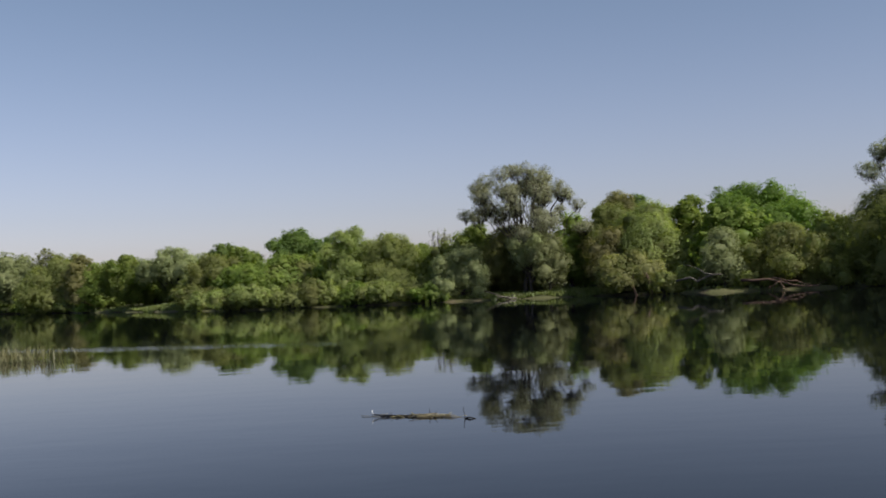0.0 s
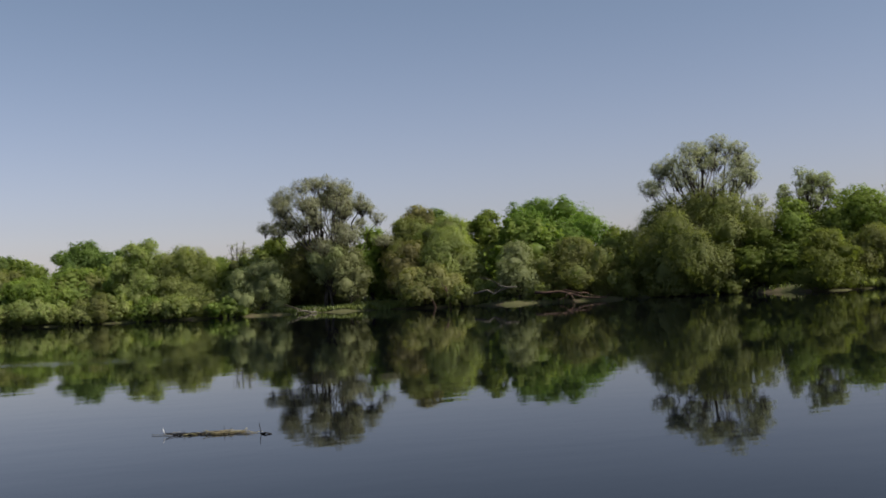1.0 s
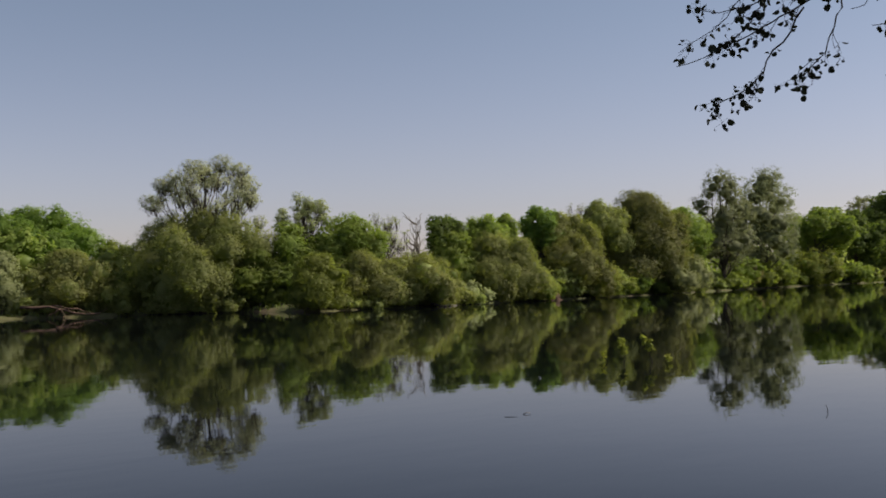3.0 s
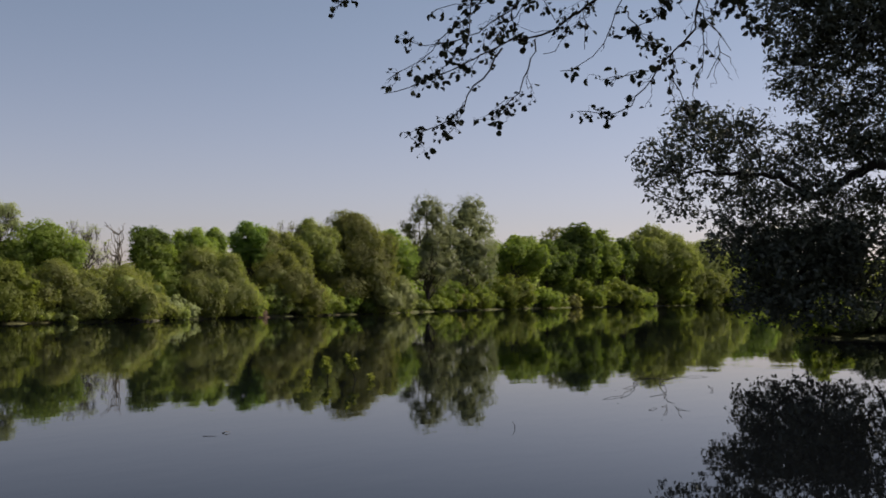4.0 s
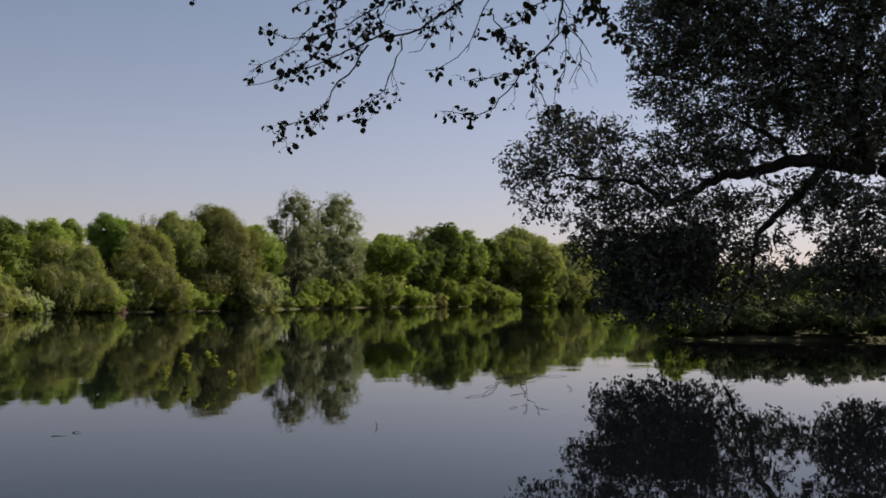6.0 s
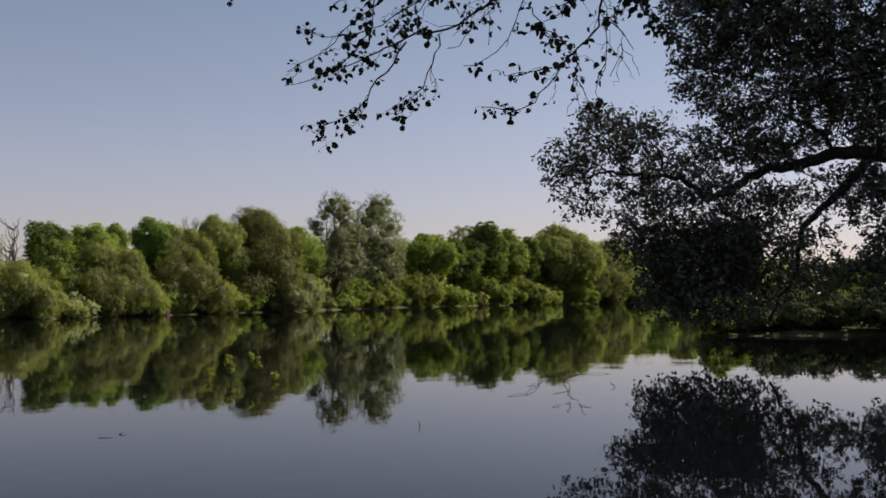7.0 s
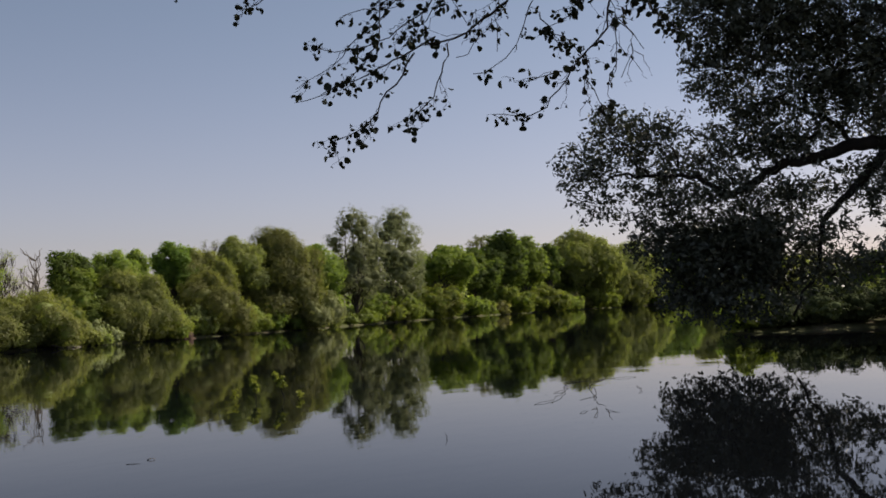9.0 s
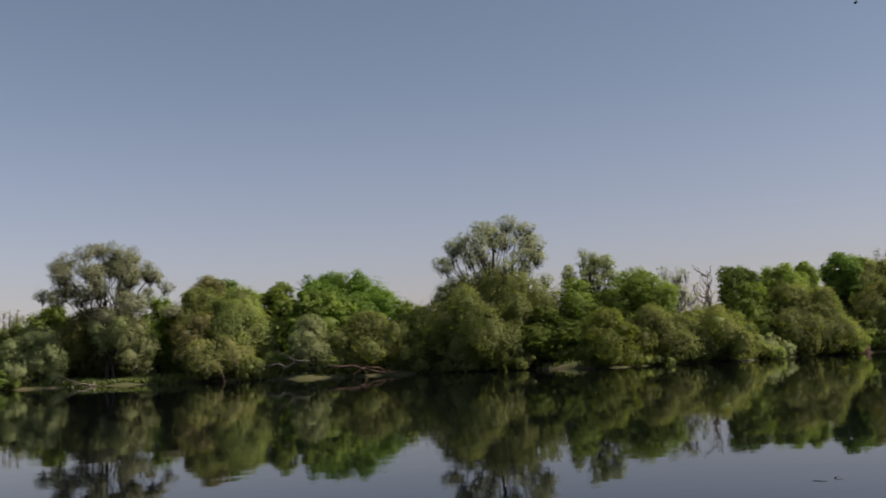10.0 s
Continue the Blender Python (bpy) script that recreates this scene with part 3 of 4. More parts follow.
grow('green', 477.2, 123.8, 23.4, 32.8, 0.4)
grow('yellow', 429.1, 123.3, 7.8, 34.7, 0.0)


def skyline(x):
    """The height of the trees already standing about x."""
    near = [hh for px, kind, hh, ww in planted[:FIRST] if abs(px - x) < 0.35 * ww + 0.8 and kind not in AIRY and kind not in ("tall_thin", "bare")]
    return max(near) if near else 4.0


FIRST = len(planted)


def fill_row():
    """Lower trees and bushes between the large ones, so that the bank is closed."""
    rng = np.random.default_rng(404)
    x = -82.0
    while x < 330:
        y = float(far_bank(x)) + rng.uniform(7, 13)
        tall = skyline(x) * rng.uniform(0.6, 0.85)
        grow(str(rng.choice(["green", "olive", "olive", "green"])), round(x, 1), round(y, 1), tall, rng.uniform(5, 7.5) * (1 + max(0, x) / 200), 0.3, coarse=2.3)
        x += rng.uniform(4.5, 7.0) * (1 + max(0, x) / 150)
    x = -80.0
    while x < 300:
        y = float(far_bank(x)) + rng.uniform(-0.3, 0.5)
        if not (-48 < x < -30 or 3 < x < 14.5 or 19 < x < 33 or 41 < x < 46 or 70.9 < x < 76):
            kind = str(rng.choice(["yellow", "bush", "yellow", "tan"] if x > 118 else ["bush", "under", "olive", "willow_small", "olive"]))
            tall = rng.uniform(1.6, 3.6) * (1 + x / 400) if x > 118 else rng.uniform(0.25, 0.55 if x > 0 else 0.36) * min(skyline(x), 8.0)
            grow(kind, round(x, 1), round(y + 0.2 * tall, 1), tall, rng.uniform(2.4, 4.2) * (0.7 + 0.15 * tall), 0.0, "bushes at the water's edge", 1.4)
        x += rng.uniform(2.6, 5.0) * (1 + max(0, x) / 200)


fill_row()
for fx, fh, fw in ((318, 15, 22), (345, 17, 26), (372, 16, 26), (402, 18, 30), (436, 19, 32), (475, 20, 36), (520, 22, 40), (570, 23, 44), (630, 25, 50)):
    grow("green" if fx % 2 else "olive", fx, float(far_bank(fx)) + 10, fh, fw, 0.5, coarse=1.3)

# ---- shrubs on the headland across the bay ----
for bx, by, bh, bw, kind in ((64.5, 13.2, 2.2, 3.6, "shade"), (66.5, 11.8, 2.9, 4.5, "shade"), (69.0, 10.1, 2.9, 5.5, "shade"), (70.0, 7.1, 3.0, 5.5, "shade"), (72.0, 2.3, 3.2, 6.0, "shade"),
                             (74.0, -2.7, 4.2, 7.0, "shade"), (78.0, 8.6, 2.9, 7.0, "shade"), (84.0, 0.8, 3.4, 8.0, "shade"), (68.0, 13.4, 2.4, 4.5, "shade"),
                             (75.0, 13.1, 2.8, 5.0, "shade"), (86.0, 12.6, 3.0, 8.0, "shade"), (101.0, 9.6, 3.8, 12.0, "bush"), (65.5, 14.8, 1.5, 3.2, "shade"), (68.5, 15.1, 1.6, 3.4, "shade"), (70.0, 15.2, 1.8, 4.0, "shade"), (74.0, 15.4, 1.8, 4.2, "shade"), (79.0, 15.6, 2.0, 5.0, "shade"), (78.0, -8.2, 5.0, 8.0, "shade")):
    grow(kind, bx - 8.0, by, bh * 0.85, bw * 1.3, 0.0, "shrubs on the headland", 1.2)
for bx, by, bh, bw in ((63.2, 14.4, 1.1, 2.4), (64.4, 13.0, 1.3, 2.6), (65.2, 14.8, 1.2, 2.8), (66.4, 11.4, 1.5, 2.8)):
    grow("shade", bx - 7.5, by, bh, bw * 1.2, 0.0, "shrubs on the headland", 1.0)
for bx, by, bh, bw in ((172, 24, 8.0, 15), (186, 16, 8.6, 16), (178, 8, 7.6, 15), (192, 1, 8.8, 17), (182, -8, 8.2, 16), (198, -17, 9.0, 18), (208, 26, 9.4, 18), (190, -27, 9.0, 18)):
    grow("dark", bx, by, bh, bw, 0.2, "trees behind the headland", 1.3)
grow("yellow", 54.6, 14.5, 2.3, 2.6, 0.0, "shrubs on the headland")
grow("under", 57.5, 14.9, 2.0, 3.4, 0.0, "shrubs on the headland")

# ---- trees that close the gap below the two airy willows ----
grow("green", 44.6, 77.2, 7.6, 5.0, 0.6)
grow("green", 47.2, 75.6, 6.4, 5.2, 0.3)
grow("under", 35.2, 80.8, 2.6, 3.6, 0.0)
for bx, by, bh, bw in ((36.6, 79.4, 1.5, 3.2), (38.9, 77.6, 1.7, 3.4), (45.4, 70.6, 1.5, 3.4), (43.4, 70.0, 1.3, 2.6), (48.0, 70.2, 1.2, 3.2), (51.0, 70.4, 1.5, 3.4), (55.2, 70.9, 1.6, 3.6), (57.6, 70.9, 1.7, 3.6), (60.4, 71.6, 1.5, 3.2)):
    grow("bush", bx, by, bh, bw, 0.0, "bushes at the water's edge")


# ---- far woods behind the bank trees ----
def far_woods():
    rng = np.random.default_rng(77)
    n = 5600
    x = rng.uniform(-95, 640, n)
    y = far_bank(x) + rng.uniform(16, 42, n)
    z = rng.uniform(0.2, 1.0, n) ** 0.8 * (2.6 + 0.028 * np.clip(np.abs(x), 0, 200)) * (0.8 + 0.4 * np.sin(x * 0.35) ** 2)
    me = leaves("far_woods", rng, np.stack([x, y, z], -1), np.full(n, 1.8), 9, LEAF["green"], 0.75, 0.55, 0.0, 0.6, None, False)
    tagged(new("far_woods", me), "dense green undergrowth behind the bank trees", "woods", kind="stuff")


far_woods()


# ---- bank undergrowth and grass ----
def bank_grass():
    rng = np.random.default_rng(5)
    n = 26000
    x = np.concatenate([rng.uniform(-85, 225, n // 3), rng.normal(-33, 5, n // 3), rng.normal(9, 3.2, n - 2 * (n // 3))])
    d = 0.3 + rng.gamma(1.6, 1.5, n)
    y = far_bank(x) + d
    z = ground_height(x, y)
    tall = rng.uniform(0.15, 0.42, n) * (1 + 0.6 * np.sin(x * 0.4) ** 4)
    along = np.stack([rng.normal(0, 0.3, n), rng.normal(0, 0.3, n), np.ones(n)], -1) * tall[:, None] * 0.5
    side = unit(np.stack([rng.normal(0, 1, n), rng.normal(0, 1, n), np.zeros(n)], -1)) * 0.07
    me = blade_mesh("bank_grass", np.stack([x, y, z + tall * 0.4], -1), along, side, LEAF["grass"])
    tagged(new("bank_grass", me), "sunlit grass tufts along the river bank", "grass", kind="stuff")


bank_grass()


# ---- the large willow over the water ----
def big_willow():
    rng = np.random.default_rng(31)
    ox, oy, oz = 46.2, -3.0, 0.4
    thing = base("leaning_willow", ox, oy, oz, "large willow leaning over the water on the near bank, shade painted into its leaves", "tree")
    o = Vector((ox, oy, oz))
    wood = Shape()

    def limb(pts, r0, r1, sides=8):
        piece = Shape()
        line = []
        for a, b in zip(pts, pts[1:]):
            line += bent(rng, a, b, 4, 0.06)[:-1]
        line.append(Vector(pts[-1]))
        piece.tube([p - o for p in line], taper(r0, r1, len(line) - 1), sides)
        part("trunk" if sides == 10 else "limb", piece.mesh("limb", BARK_DARK), thing)

    limb([(46.2, -3.0, -0.3), (45.4, -1.6, 2.2), (43.8, 0.6, 5.2), (42.4, 2.2, 6.8), (41.5, 3.3, 7.2)], 0.70, 0.34, 10)
    limb([(41.39, 3.55, 7.21), (41.07, 5.24, 7.40), (40.81, 6.45, 7.50), (40.50, 7.66, 7.10), (40.10, 9.05, 6.87), (39.85, 9.84, 6.36), (39.49, 10.92, 5.87)], 0.32, 0.13)
    limb([(39.49, 10.92, 5.87), (39.26, 11.55, 6.36), (38.94, 12.50, 6.78), (38.56, 13.63, 6.82), (38.15, 14.74, 6.93), (37.70, 15.85, 6.67)], 0.13, 0.03)
    limb([(41.07, 5.24, 7.29), (40.88, 6.14, 6.18), (40.66, 7.05, 5.36), (40.50, 7.65, 4.68), (40.48, 7.73, 4.01), (40.42, 7.96, 2.86), (40.15, 8.87, 1.16)], 0.19, 0.05)
    limb([(40.50, 7.65, 4.36), (40.25, 8.57, 3.67), (40.08, 9.13, 2.79)], 0.08, 0.03)
    limb([(40.88, 6.14, 6.07), (40.93, 5.92, 5.31), (40.90, 6.06, 4.69)], 0.06, 0.02)
    limb([(41.31, 4.03, 7.46), (41.28, 4.19, 9.43), (41.31, 4.04, 11.90), (41.33, 3.90, 13.98)], 0.22, 0.10)
    limb([(41.31, 4.04, 11.90), (41.04, 5.39, 12.65), (40.80, 6.46, 11.87), (40.50, 7.68, 10.91)], 0.13, 0.04)
    limb([(41.28, 4.19, 9.43), (41.07, 5.25, 10.47), (40.73, 6.76, 10.19), (40.39, 8.06, 9.59)], 0.11, 0.03)
    limb([(40.81, 6.45, 7.50), (40.61, 7.25, 8.48), (40.28, 8.46, 9.16), (39.91, 9.68, 9.40)], 0.10, 0.03)
    limb([(41.33, 3.90, 13.98), (40.94, 5.87, 15.00), (40.44, 7.89, 15.58), (40.03, 9.32, 15.20)], 0.10, 0.04)
    limb([(38.56, 13.63, 6.82), (38.27, 14.41, 7.63), (37.95, 15.26, 8.53)], 0.05, 0.015)
    limb([(38.94, 12.50, 6.78), (38.86, 12.75, 7.85), (38.50, 13.80, 8.99)], 0.05, 0.015)
    limb([(43.8, 0.6, 5.2), (43.0, 0.8, 9.0), (42.2, 1.2, 13.0), (41.8, 1.6, 16.0)], 0.36, 0.10)
    limb([(45.4, -1.6, 2.2), (43.4, 0.6, 3.4), (42.2, 2.2, 3.4), (41.6, 3.6, 3.0)], 0.17, 0.04)
    lobes = [  # centre, reach, leaves to the square metre
        ((40.9, 4.8, 6.5), (1.5, 1.4, 0.7), 240), ((40.6, 5.8, 5.6), (1.5, 1.0, 0.6), 200), ((41.0, 4.1, 2.5), (1.5, 1.6, 1.0), 280), ((41.0, 5.4, 2.9), (1.5, 1.3, 0.6), 220), ((40.5, 7.2, 2.8), (1.5, 1.2, 0.7), 260), ((39.1, 12.3, 4.3), (1.5, 1.2, 0.8), 280), ((40.2, 8.2, 6.1), (1.5, 1.2, 0.5), 200), ((40.3, 9.4, 6.1), (1.5, 1.1, 0.5), 220),
        ((39.4, 10.2, 4.3), (1.3, 1.5, 0.9), 330),
        ((40.4, 9.3, 7.6), (1.5, 1.3, 0.8), 260),
        ((39.0, 14.0, 4.3), (1.4, 0.9, 0.8), 260),
        ((37.7, 13.5, 5.0), (1.7, 1.3, 0.6), 170),
        ((39.4, 12.0, 4.9), (1.7, 1.3, 0.7), 230),
        ((39.2, 10.0, 4.9), (1.7, 1.3, 0.8), 240),
        ((40.8, 8.8, 5.6), (1.7, 1.3, 0.7), 200),
        ((40.3, 7.1, 4.4), (1.6, 1.1, 0.9), 190),
        ((41.3, 8.2, 3.3), (1.7, 1.3, 0.9), 250),
        ((41.0, 5.6, 6.5), (1.7, 1.3, 0.6), 190),
        ((40.3, 4.8, 3.9), (1.7, 1.3, 0.9), 200),
        ((41.7, 3.7, 5.9), (1.8, 1.4, 1.0), 240),
        ((39.1, 11.2, 3.2), (1.8, 1.5, 1.6), 260),
        ((41.8, 6.2, 3.1), (1.8, 1.4, 0.5), 140),
        ((40.7, 6.8, 6.7), (1.7, 1.3, 0.4), 130),
        ((37.0, 15.6, 7.1), (1.9, 1.3, 1.2), 200),
        ((37.9, 14.8, 8.4), (1.9, 1.4, 1.3), 200),
        ((38.9, 13.5, 8.3), (1.9, 1.4, 1.4), 210),
        ((39.4, 13.6, 6.6), (2.0, 1.5, 1.1), 220),
        ((37.3, 15.4, 5.8), (1.8, 1.0, 0.8), 150),
        ((38.9, 12.5, 5.6), (1.9, 1.3, 0.7), 240),
        ((39.8, 11.6, 7.5), (1.8, 1.2, 1.2), 230),
        ((38.8, 10.5, 6.0), (1.9, 1.4, 1.0), 260),
        ((38.6, 12.6, 3.8), (1.9, 1.3, 1.1), 400),
        ((39.2, 12.3, 2.3), (2.0, 1.6, 1.2), 400),
        ((40.4, 10.6, 3.5), (2.1, 1.8, 1.5), 400),
        ((39.1, 10.5, 1.7), (2.0, 1.5, 0.8), 300),
        ((40.1, 9.0, 4.1), (2.0, 1.5, 1.2), 280),
        ((40.5, 9.3, 2.4), (1.8, 1.2, 1.2), 260),
        ((40.1, 6.3, 3.2), (1.9, 1.3, 0.7), 110),
        ((40.9, 4.8, 5.4), (2.0, 1.6, 1.3), 190),
        ((41.5, 4.1, 3.5), (2.0, 1.5, 2.0), 260),
        ((41.4, 7.2, 6.1), (1.8, 1.2, 0.8), 170),
        ((38.9, 11.0, 12.9), (2.1, 1.7, 1.8), 280),
        ((39.5, 10.9, 10.8), (2.0, 1.6, 1.7), 260),
        ((40.3, 10.2, 8.8), (2.0, 1.5, 1.3), 260),
        ((39.4, 8.7, 12.3), (2.4, 2.4, 2.2), 400),
        ((40.1, 8.2, 9.8), (2.3, 2.2, 1.8), 290),
        ((41.1, 6.5, 11.6), (2.4, 2.4, 2.4), 310),
        ((41.6, 6.4, 9.0), (2.3, 2.2, 1.3), 300),
        ((40.7, 4.6, 10.3), (2.4, 2.4, 3.0), 400),
        ((40.3, 8.3, 7.8), (2.0, 1.5, 0.8), 280),
        ((41.8, 4.3, 8.3), (2.1, 1.8, 1.2), 360),
        ((39.1, 9.8, 15.0), (2.3, 2.2, 2.0), 400),
        ((40.4, 7.2, 15.5), (2.7, 3.0, 2.6), 310),
        ((41.5, 4.5, 15.0), (2.7, 3.0, 3.0), 400),
        ((42.3, 2.2, 9.3), (2.5, 2.6, 3.4), 310),
        ((41.1, 2.2, 4.1), (2.3, 2.2, 2.6), 300),
        ((41.6, 2.0, 14.2), (2.7, 3.0, 3.2), 310)]
    cl, sz = [], []
    for c, r, thick in lobes:
        # the outer boughs are leafier than those near the trunk
        outer = c[1] > 8.5
        full = (1.15 if outer else 0.82) if c[2] > 8 else (1.12 if outer else 0.90) if c[2] < 6.6 else (1.3 if outer else 1.1)
        k = int(math.pi * r[1] * r[2] * thick * full / 12)
        d = unit(rng.normal(0, 1, (k, 3))) * (rng.uniform(0.05, 1.0, k) ** 0.45)[:, None]
        p = np.array(c) + d * np.array(r) - np.array(o)
        p[:, 2] = np.maximum(p[:, 2], 0.5)
        cl.append(p)
        sz.append(rng.uniform(0.22, 0.48, k))
        for q in p[::4]:
            s = np.array(c) - np.array(o) + (q - np.array(c) + np.array(o)) * 0.2
            wood.tube(bent(rng, s, q, 2, 0.08), taper(0.028, 0.010, 2), 3)
    part("branchwork", wood.mesh("branchwork", BARK_DARK), thing)
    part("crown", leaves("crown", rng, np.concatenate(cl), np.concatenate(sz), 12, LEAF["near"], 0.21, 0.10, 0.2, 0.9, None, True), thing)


big_willow()


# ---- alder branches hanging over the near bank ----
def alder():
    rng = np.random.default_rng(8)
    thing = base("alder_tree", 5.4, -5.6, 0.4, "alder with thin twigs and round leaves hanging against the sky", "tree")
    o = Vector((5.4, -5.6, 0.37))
    leaf_kinds = []
    for k in range(4):
        # an ovate leaf hanging from its stalk, folded along the midrib
        fold = 0.25 + 0.28 * k
        bm = bmesh.new()
        rib = [bm.verts.new((0, 0.002 * math.sin(i), -0.010 - 0.046 * i / 4)) for i in range(5)]
        for sgn in (-1, 1):
            rim = [bm.verts.new((sgn * wd * math.cos(fold), wd * math.sin(fold), -0.010 - 0.046 * q)) for q, wd in ((0.18, 0.018), (0.5, 0.024), (0.84, 0.016))]
            for quad in ((rib[0], rim[0], rib[1]), (rib[1], rim[0], rim[1], rib[2]), (rib[2], rim[1], rim[2], rib[3]), (rib[3], rim[2], rib[4])):
                bm.faces.new(quad if sgn > 0 else quad[::-1])
        stalk = [bm.verts.new(p) for p in ((-0.0008, 0, 0.0), (0.0008, 0, 0.0), (0, 0, -0.012))]
        bm.faces.new(stalk)
        me = bpy.data.meshes.new("leaf")
        bm.to_mesh(me)
        bm.free()
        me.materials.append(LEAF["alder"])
        leaf_kinds.append(me)
    wood = Shape()
    wood.tube([Vector(p) - o for p in ((5.4, -5.6, 0.2), (5.5, -5.0, 2.2), (5.6, -3.6, 4.0), (5.5, -1.6, 4.9), (5.3, 0.6, 5.0), (5.1, 2.2, 4.5))],
              taper(0.14, 0.022, 5), 8)
    part("trunk", wood.mesh("trunk", BARK_DARK), thing)
    spots = []

    branches = []

    def tuft(p, s):
        """Two to four leaves on short stalks at one bud."""
        for _ in range(int(rng.integers(2, 5))):
            e = p + Vector(rng.normal(0, 0.020, 3)) + Vector((0, 0, -0.008))
            s.tube([p - o, p.lerp(e, 0.6) - o + Vector((0, 0, 0.004)), e - o], [0.0011, 0.0009, 0.0008], 3)
            spots.append((e, len(branches)))

    def bough(pts, r0=0.007, twigs=5, leafy=1.0):
        s = Shape()
        pts = [Vector(p) for p in pts]
        fine = []
        for a, b in zip(pts, pts[1:]):
            n = max(2, int((b - a).length / 0.055))
            fine += [a.lerp(b, k / n) + Vector(rng.normal(0, 0.008, 3)) for k in range(n)]
        fine.append(pts[-1])
        s.tube([p - o for p in fine], taper(r0, 0.0019, len(fine) - 1), 5)
        first = len(fine) // 3
        tufts = [int(rng.integers(first, len(fine))) for _ in range(int(len(fine) * 0.42 * leafy))]
        for i in tufts:
            tuft(fine[i], s)
        for _ in range(int(twigs * 3.4)):
            i = int(rng.integers(first, max(first + 1, len(fine) - 1)))
            d = (fine[min(i + 1, len(fine) - 1)] - fine[i - 1]).normalized()
            reach = rng.uniform(0.07, 0.26) * (1.2 - 0.95 * i / len(fine))
            line = bent(rng, fine[i], fine[i] + d * reach + Vector(rng.normal(0, 0.36, 3)) * reach, 6, 0.075, 0.06)
            s.tube([p - o for p in line], taper(0.0024, 0.0011, 6), 4)
            if rng.random() < 0.62 * leafy:
                tuft(line[-1], s)
            if rng.random() < 0.35 * leafy:
                tuft(line[3], s)
        branches.append(part("branch", s.mesh("branch", TWIG), thing))

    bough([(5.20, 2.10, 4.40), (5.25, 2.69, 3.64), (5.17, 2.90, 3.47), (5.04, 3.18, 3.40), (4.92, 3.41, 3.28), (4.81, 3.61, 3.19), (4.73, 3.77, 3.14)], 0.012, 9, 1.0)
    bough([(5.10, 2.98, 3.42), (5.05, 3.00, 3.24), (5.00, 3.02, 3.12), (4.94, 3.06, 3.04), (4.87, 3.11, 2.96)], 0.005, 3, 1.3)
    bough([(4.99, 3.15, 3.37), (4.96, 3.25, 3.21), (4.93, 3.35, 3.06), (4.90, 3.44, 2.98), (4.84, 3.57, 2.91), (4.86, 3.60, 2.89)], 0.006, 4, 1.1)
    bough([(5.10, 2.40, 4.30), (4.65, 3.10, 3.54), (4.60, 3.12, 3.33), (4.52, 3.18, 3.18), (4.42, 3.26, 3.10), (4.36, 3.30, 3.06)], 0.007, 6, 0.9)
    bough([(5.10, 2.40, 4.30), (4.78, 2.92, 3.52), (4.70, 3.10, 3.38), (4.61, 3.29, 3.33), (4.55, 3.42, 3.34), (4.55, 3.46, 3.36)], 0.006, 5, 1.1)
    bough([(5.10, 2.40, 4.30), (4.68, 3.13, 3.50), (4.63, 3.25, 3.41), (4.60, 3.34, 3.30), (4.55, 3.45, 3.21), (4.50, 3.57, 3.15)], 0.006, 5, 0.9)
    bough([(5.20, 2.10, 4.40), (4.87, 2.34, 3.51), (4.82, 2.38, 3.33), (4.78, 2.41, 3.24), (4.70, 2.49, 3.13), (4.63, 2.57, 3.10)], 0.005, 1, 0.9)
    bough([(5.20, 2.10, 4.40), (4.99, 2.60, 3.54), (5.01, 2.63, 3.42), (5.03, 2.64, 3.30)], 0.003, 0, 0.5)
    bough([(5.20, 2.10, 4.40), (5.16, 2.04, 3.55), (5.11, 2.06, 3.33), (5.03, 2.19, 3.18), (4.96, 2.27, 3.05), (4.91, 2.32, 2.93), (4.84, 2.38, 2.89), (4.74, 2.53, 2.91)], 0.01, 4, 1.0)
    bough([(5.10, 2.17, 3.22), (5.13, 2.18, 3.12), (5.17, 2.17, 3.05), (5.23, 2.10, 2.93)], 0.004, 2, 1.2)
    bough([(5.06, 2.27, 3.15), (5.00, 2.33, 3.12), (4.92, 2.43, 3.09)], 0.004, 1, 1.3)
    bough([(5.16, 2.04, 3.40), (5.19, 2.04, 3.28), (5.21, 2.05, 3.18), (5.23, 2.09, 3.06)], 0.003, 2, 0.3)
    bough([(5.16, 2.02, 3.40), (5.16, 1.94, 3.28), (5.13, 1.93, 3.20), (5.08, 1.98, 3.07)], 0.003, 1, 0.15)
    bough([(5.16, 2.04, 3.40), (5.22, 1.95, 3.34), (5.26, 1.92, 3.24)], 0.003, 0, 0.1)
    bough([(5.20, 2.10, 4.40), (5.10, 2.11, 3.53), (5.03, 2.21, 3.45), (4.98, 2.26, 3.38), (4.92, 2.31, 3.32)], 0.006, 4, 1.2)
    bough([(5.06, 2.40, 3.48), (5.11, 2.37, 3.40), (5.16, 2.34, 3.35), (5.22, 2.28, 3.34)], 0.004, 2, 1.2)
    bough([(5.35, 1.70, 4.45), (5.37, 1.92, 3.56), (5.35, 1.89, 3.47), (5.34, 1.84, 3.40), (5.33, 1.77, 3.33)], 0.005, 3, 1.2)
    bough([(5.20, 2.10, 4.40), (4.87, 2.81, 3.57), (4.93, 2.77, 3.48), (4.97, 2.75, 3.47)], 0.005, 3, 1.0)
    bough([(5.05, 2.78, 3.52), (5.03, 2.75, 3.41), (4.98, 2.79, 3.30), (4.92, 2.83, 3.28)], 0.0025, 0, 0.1)
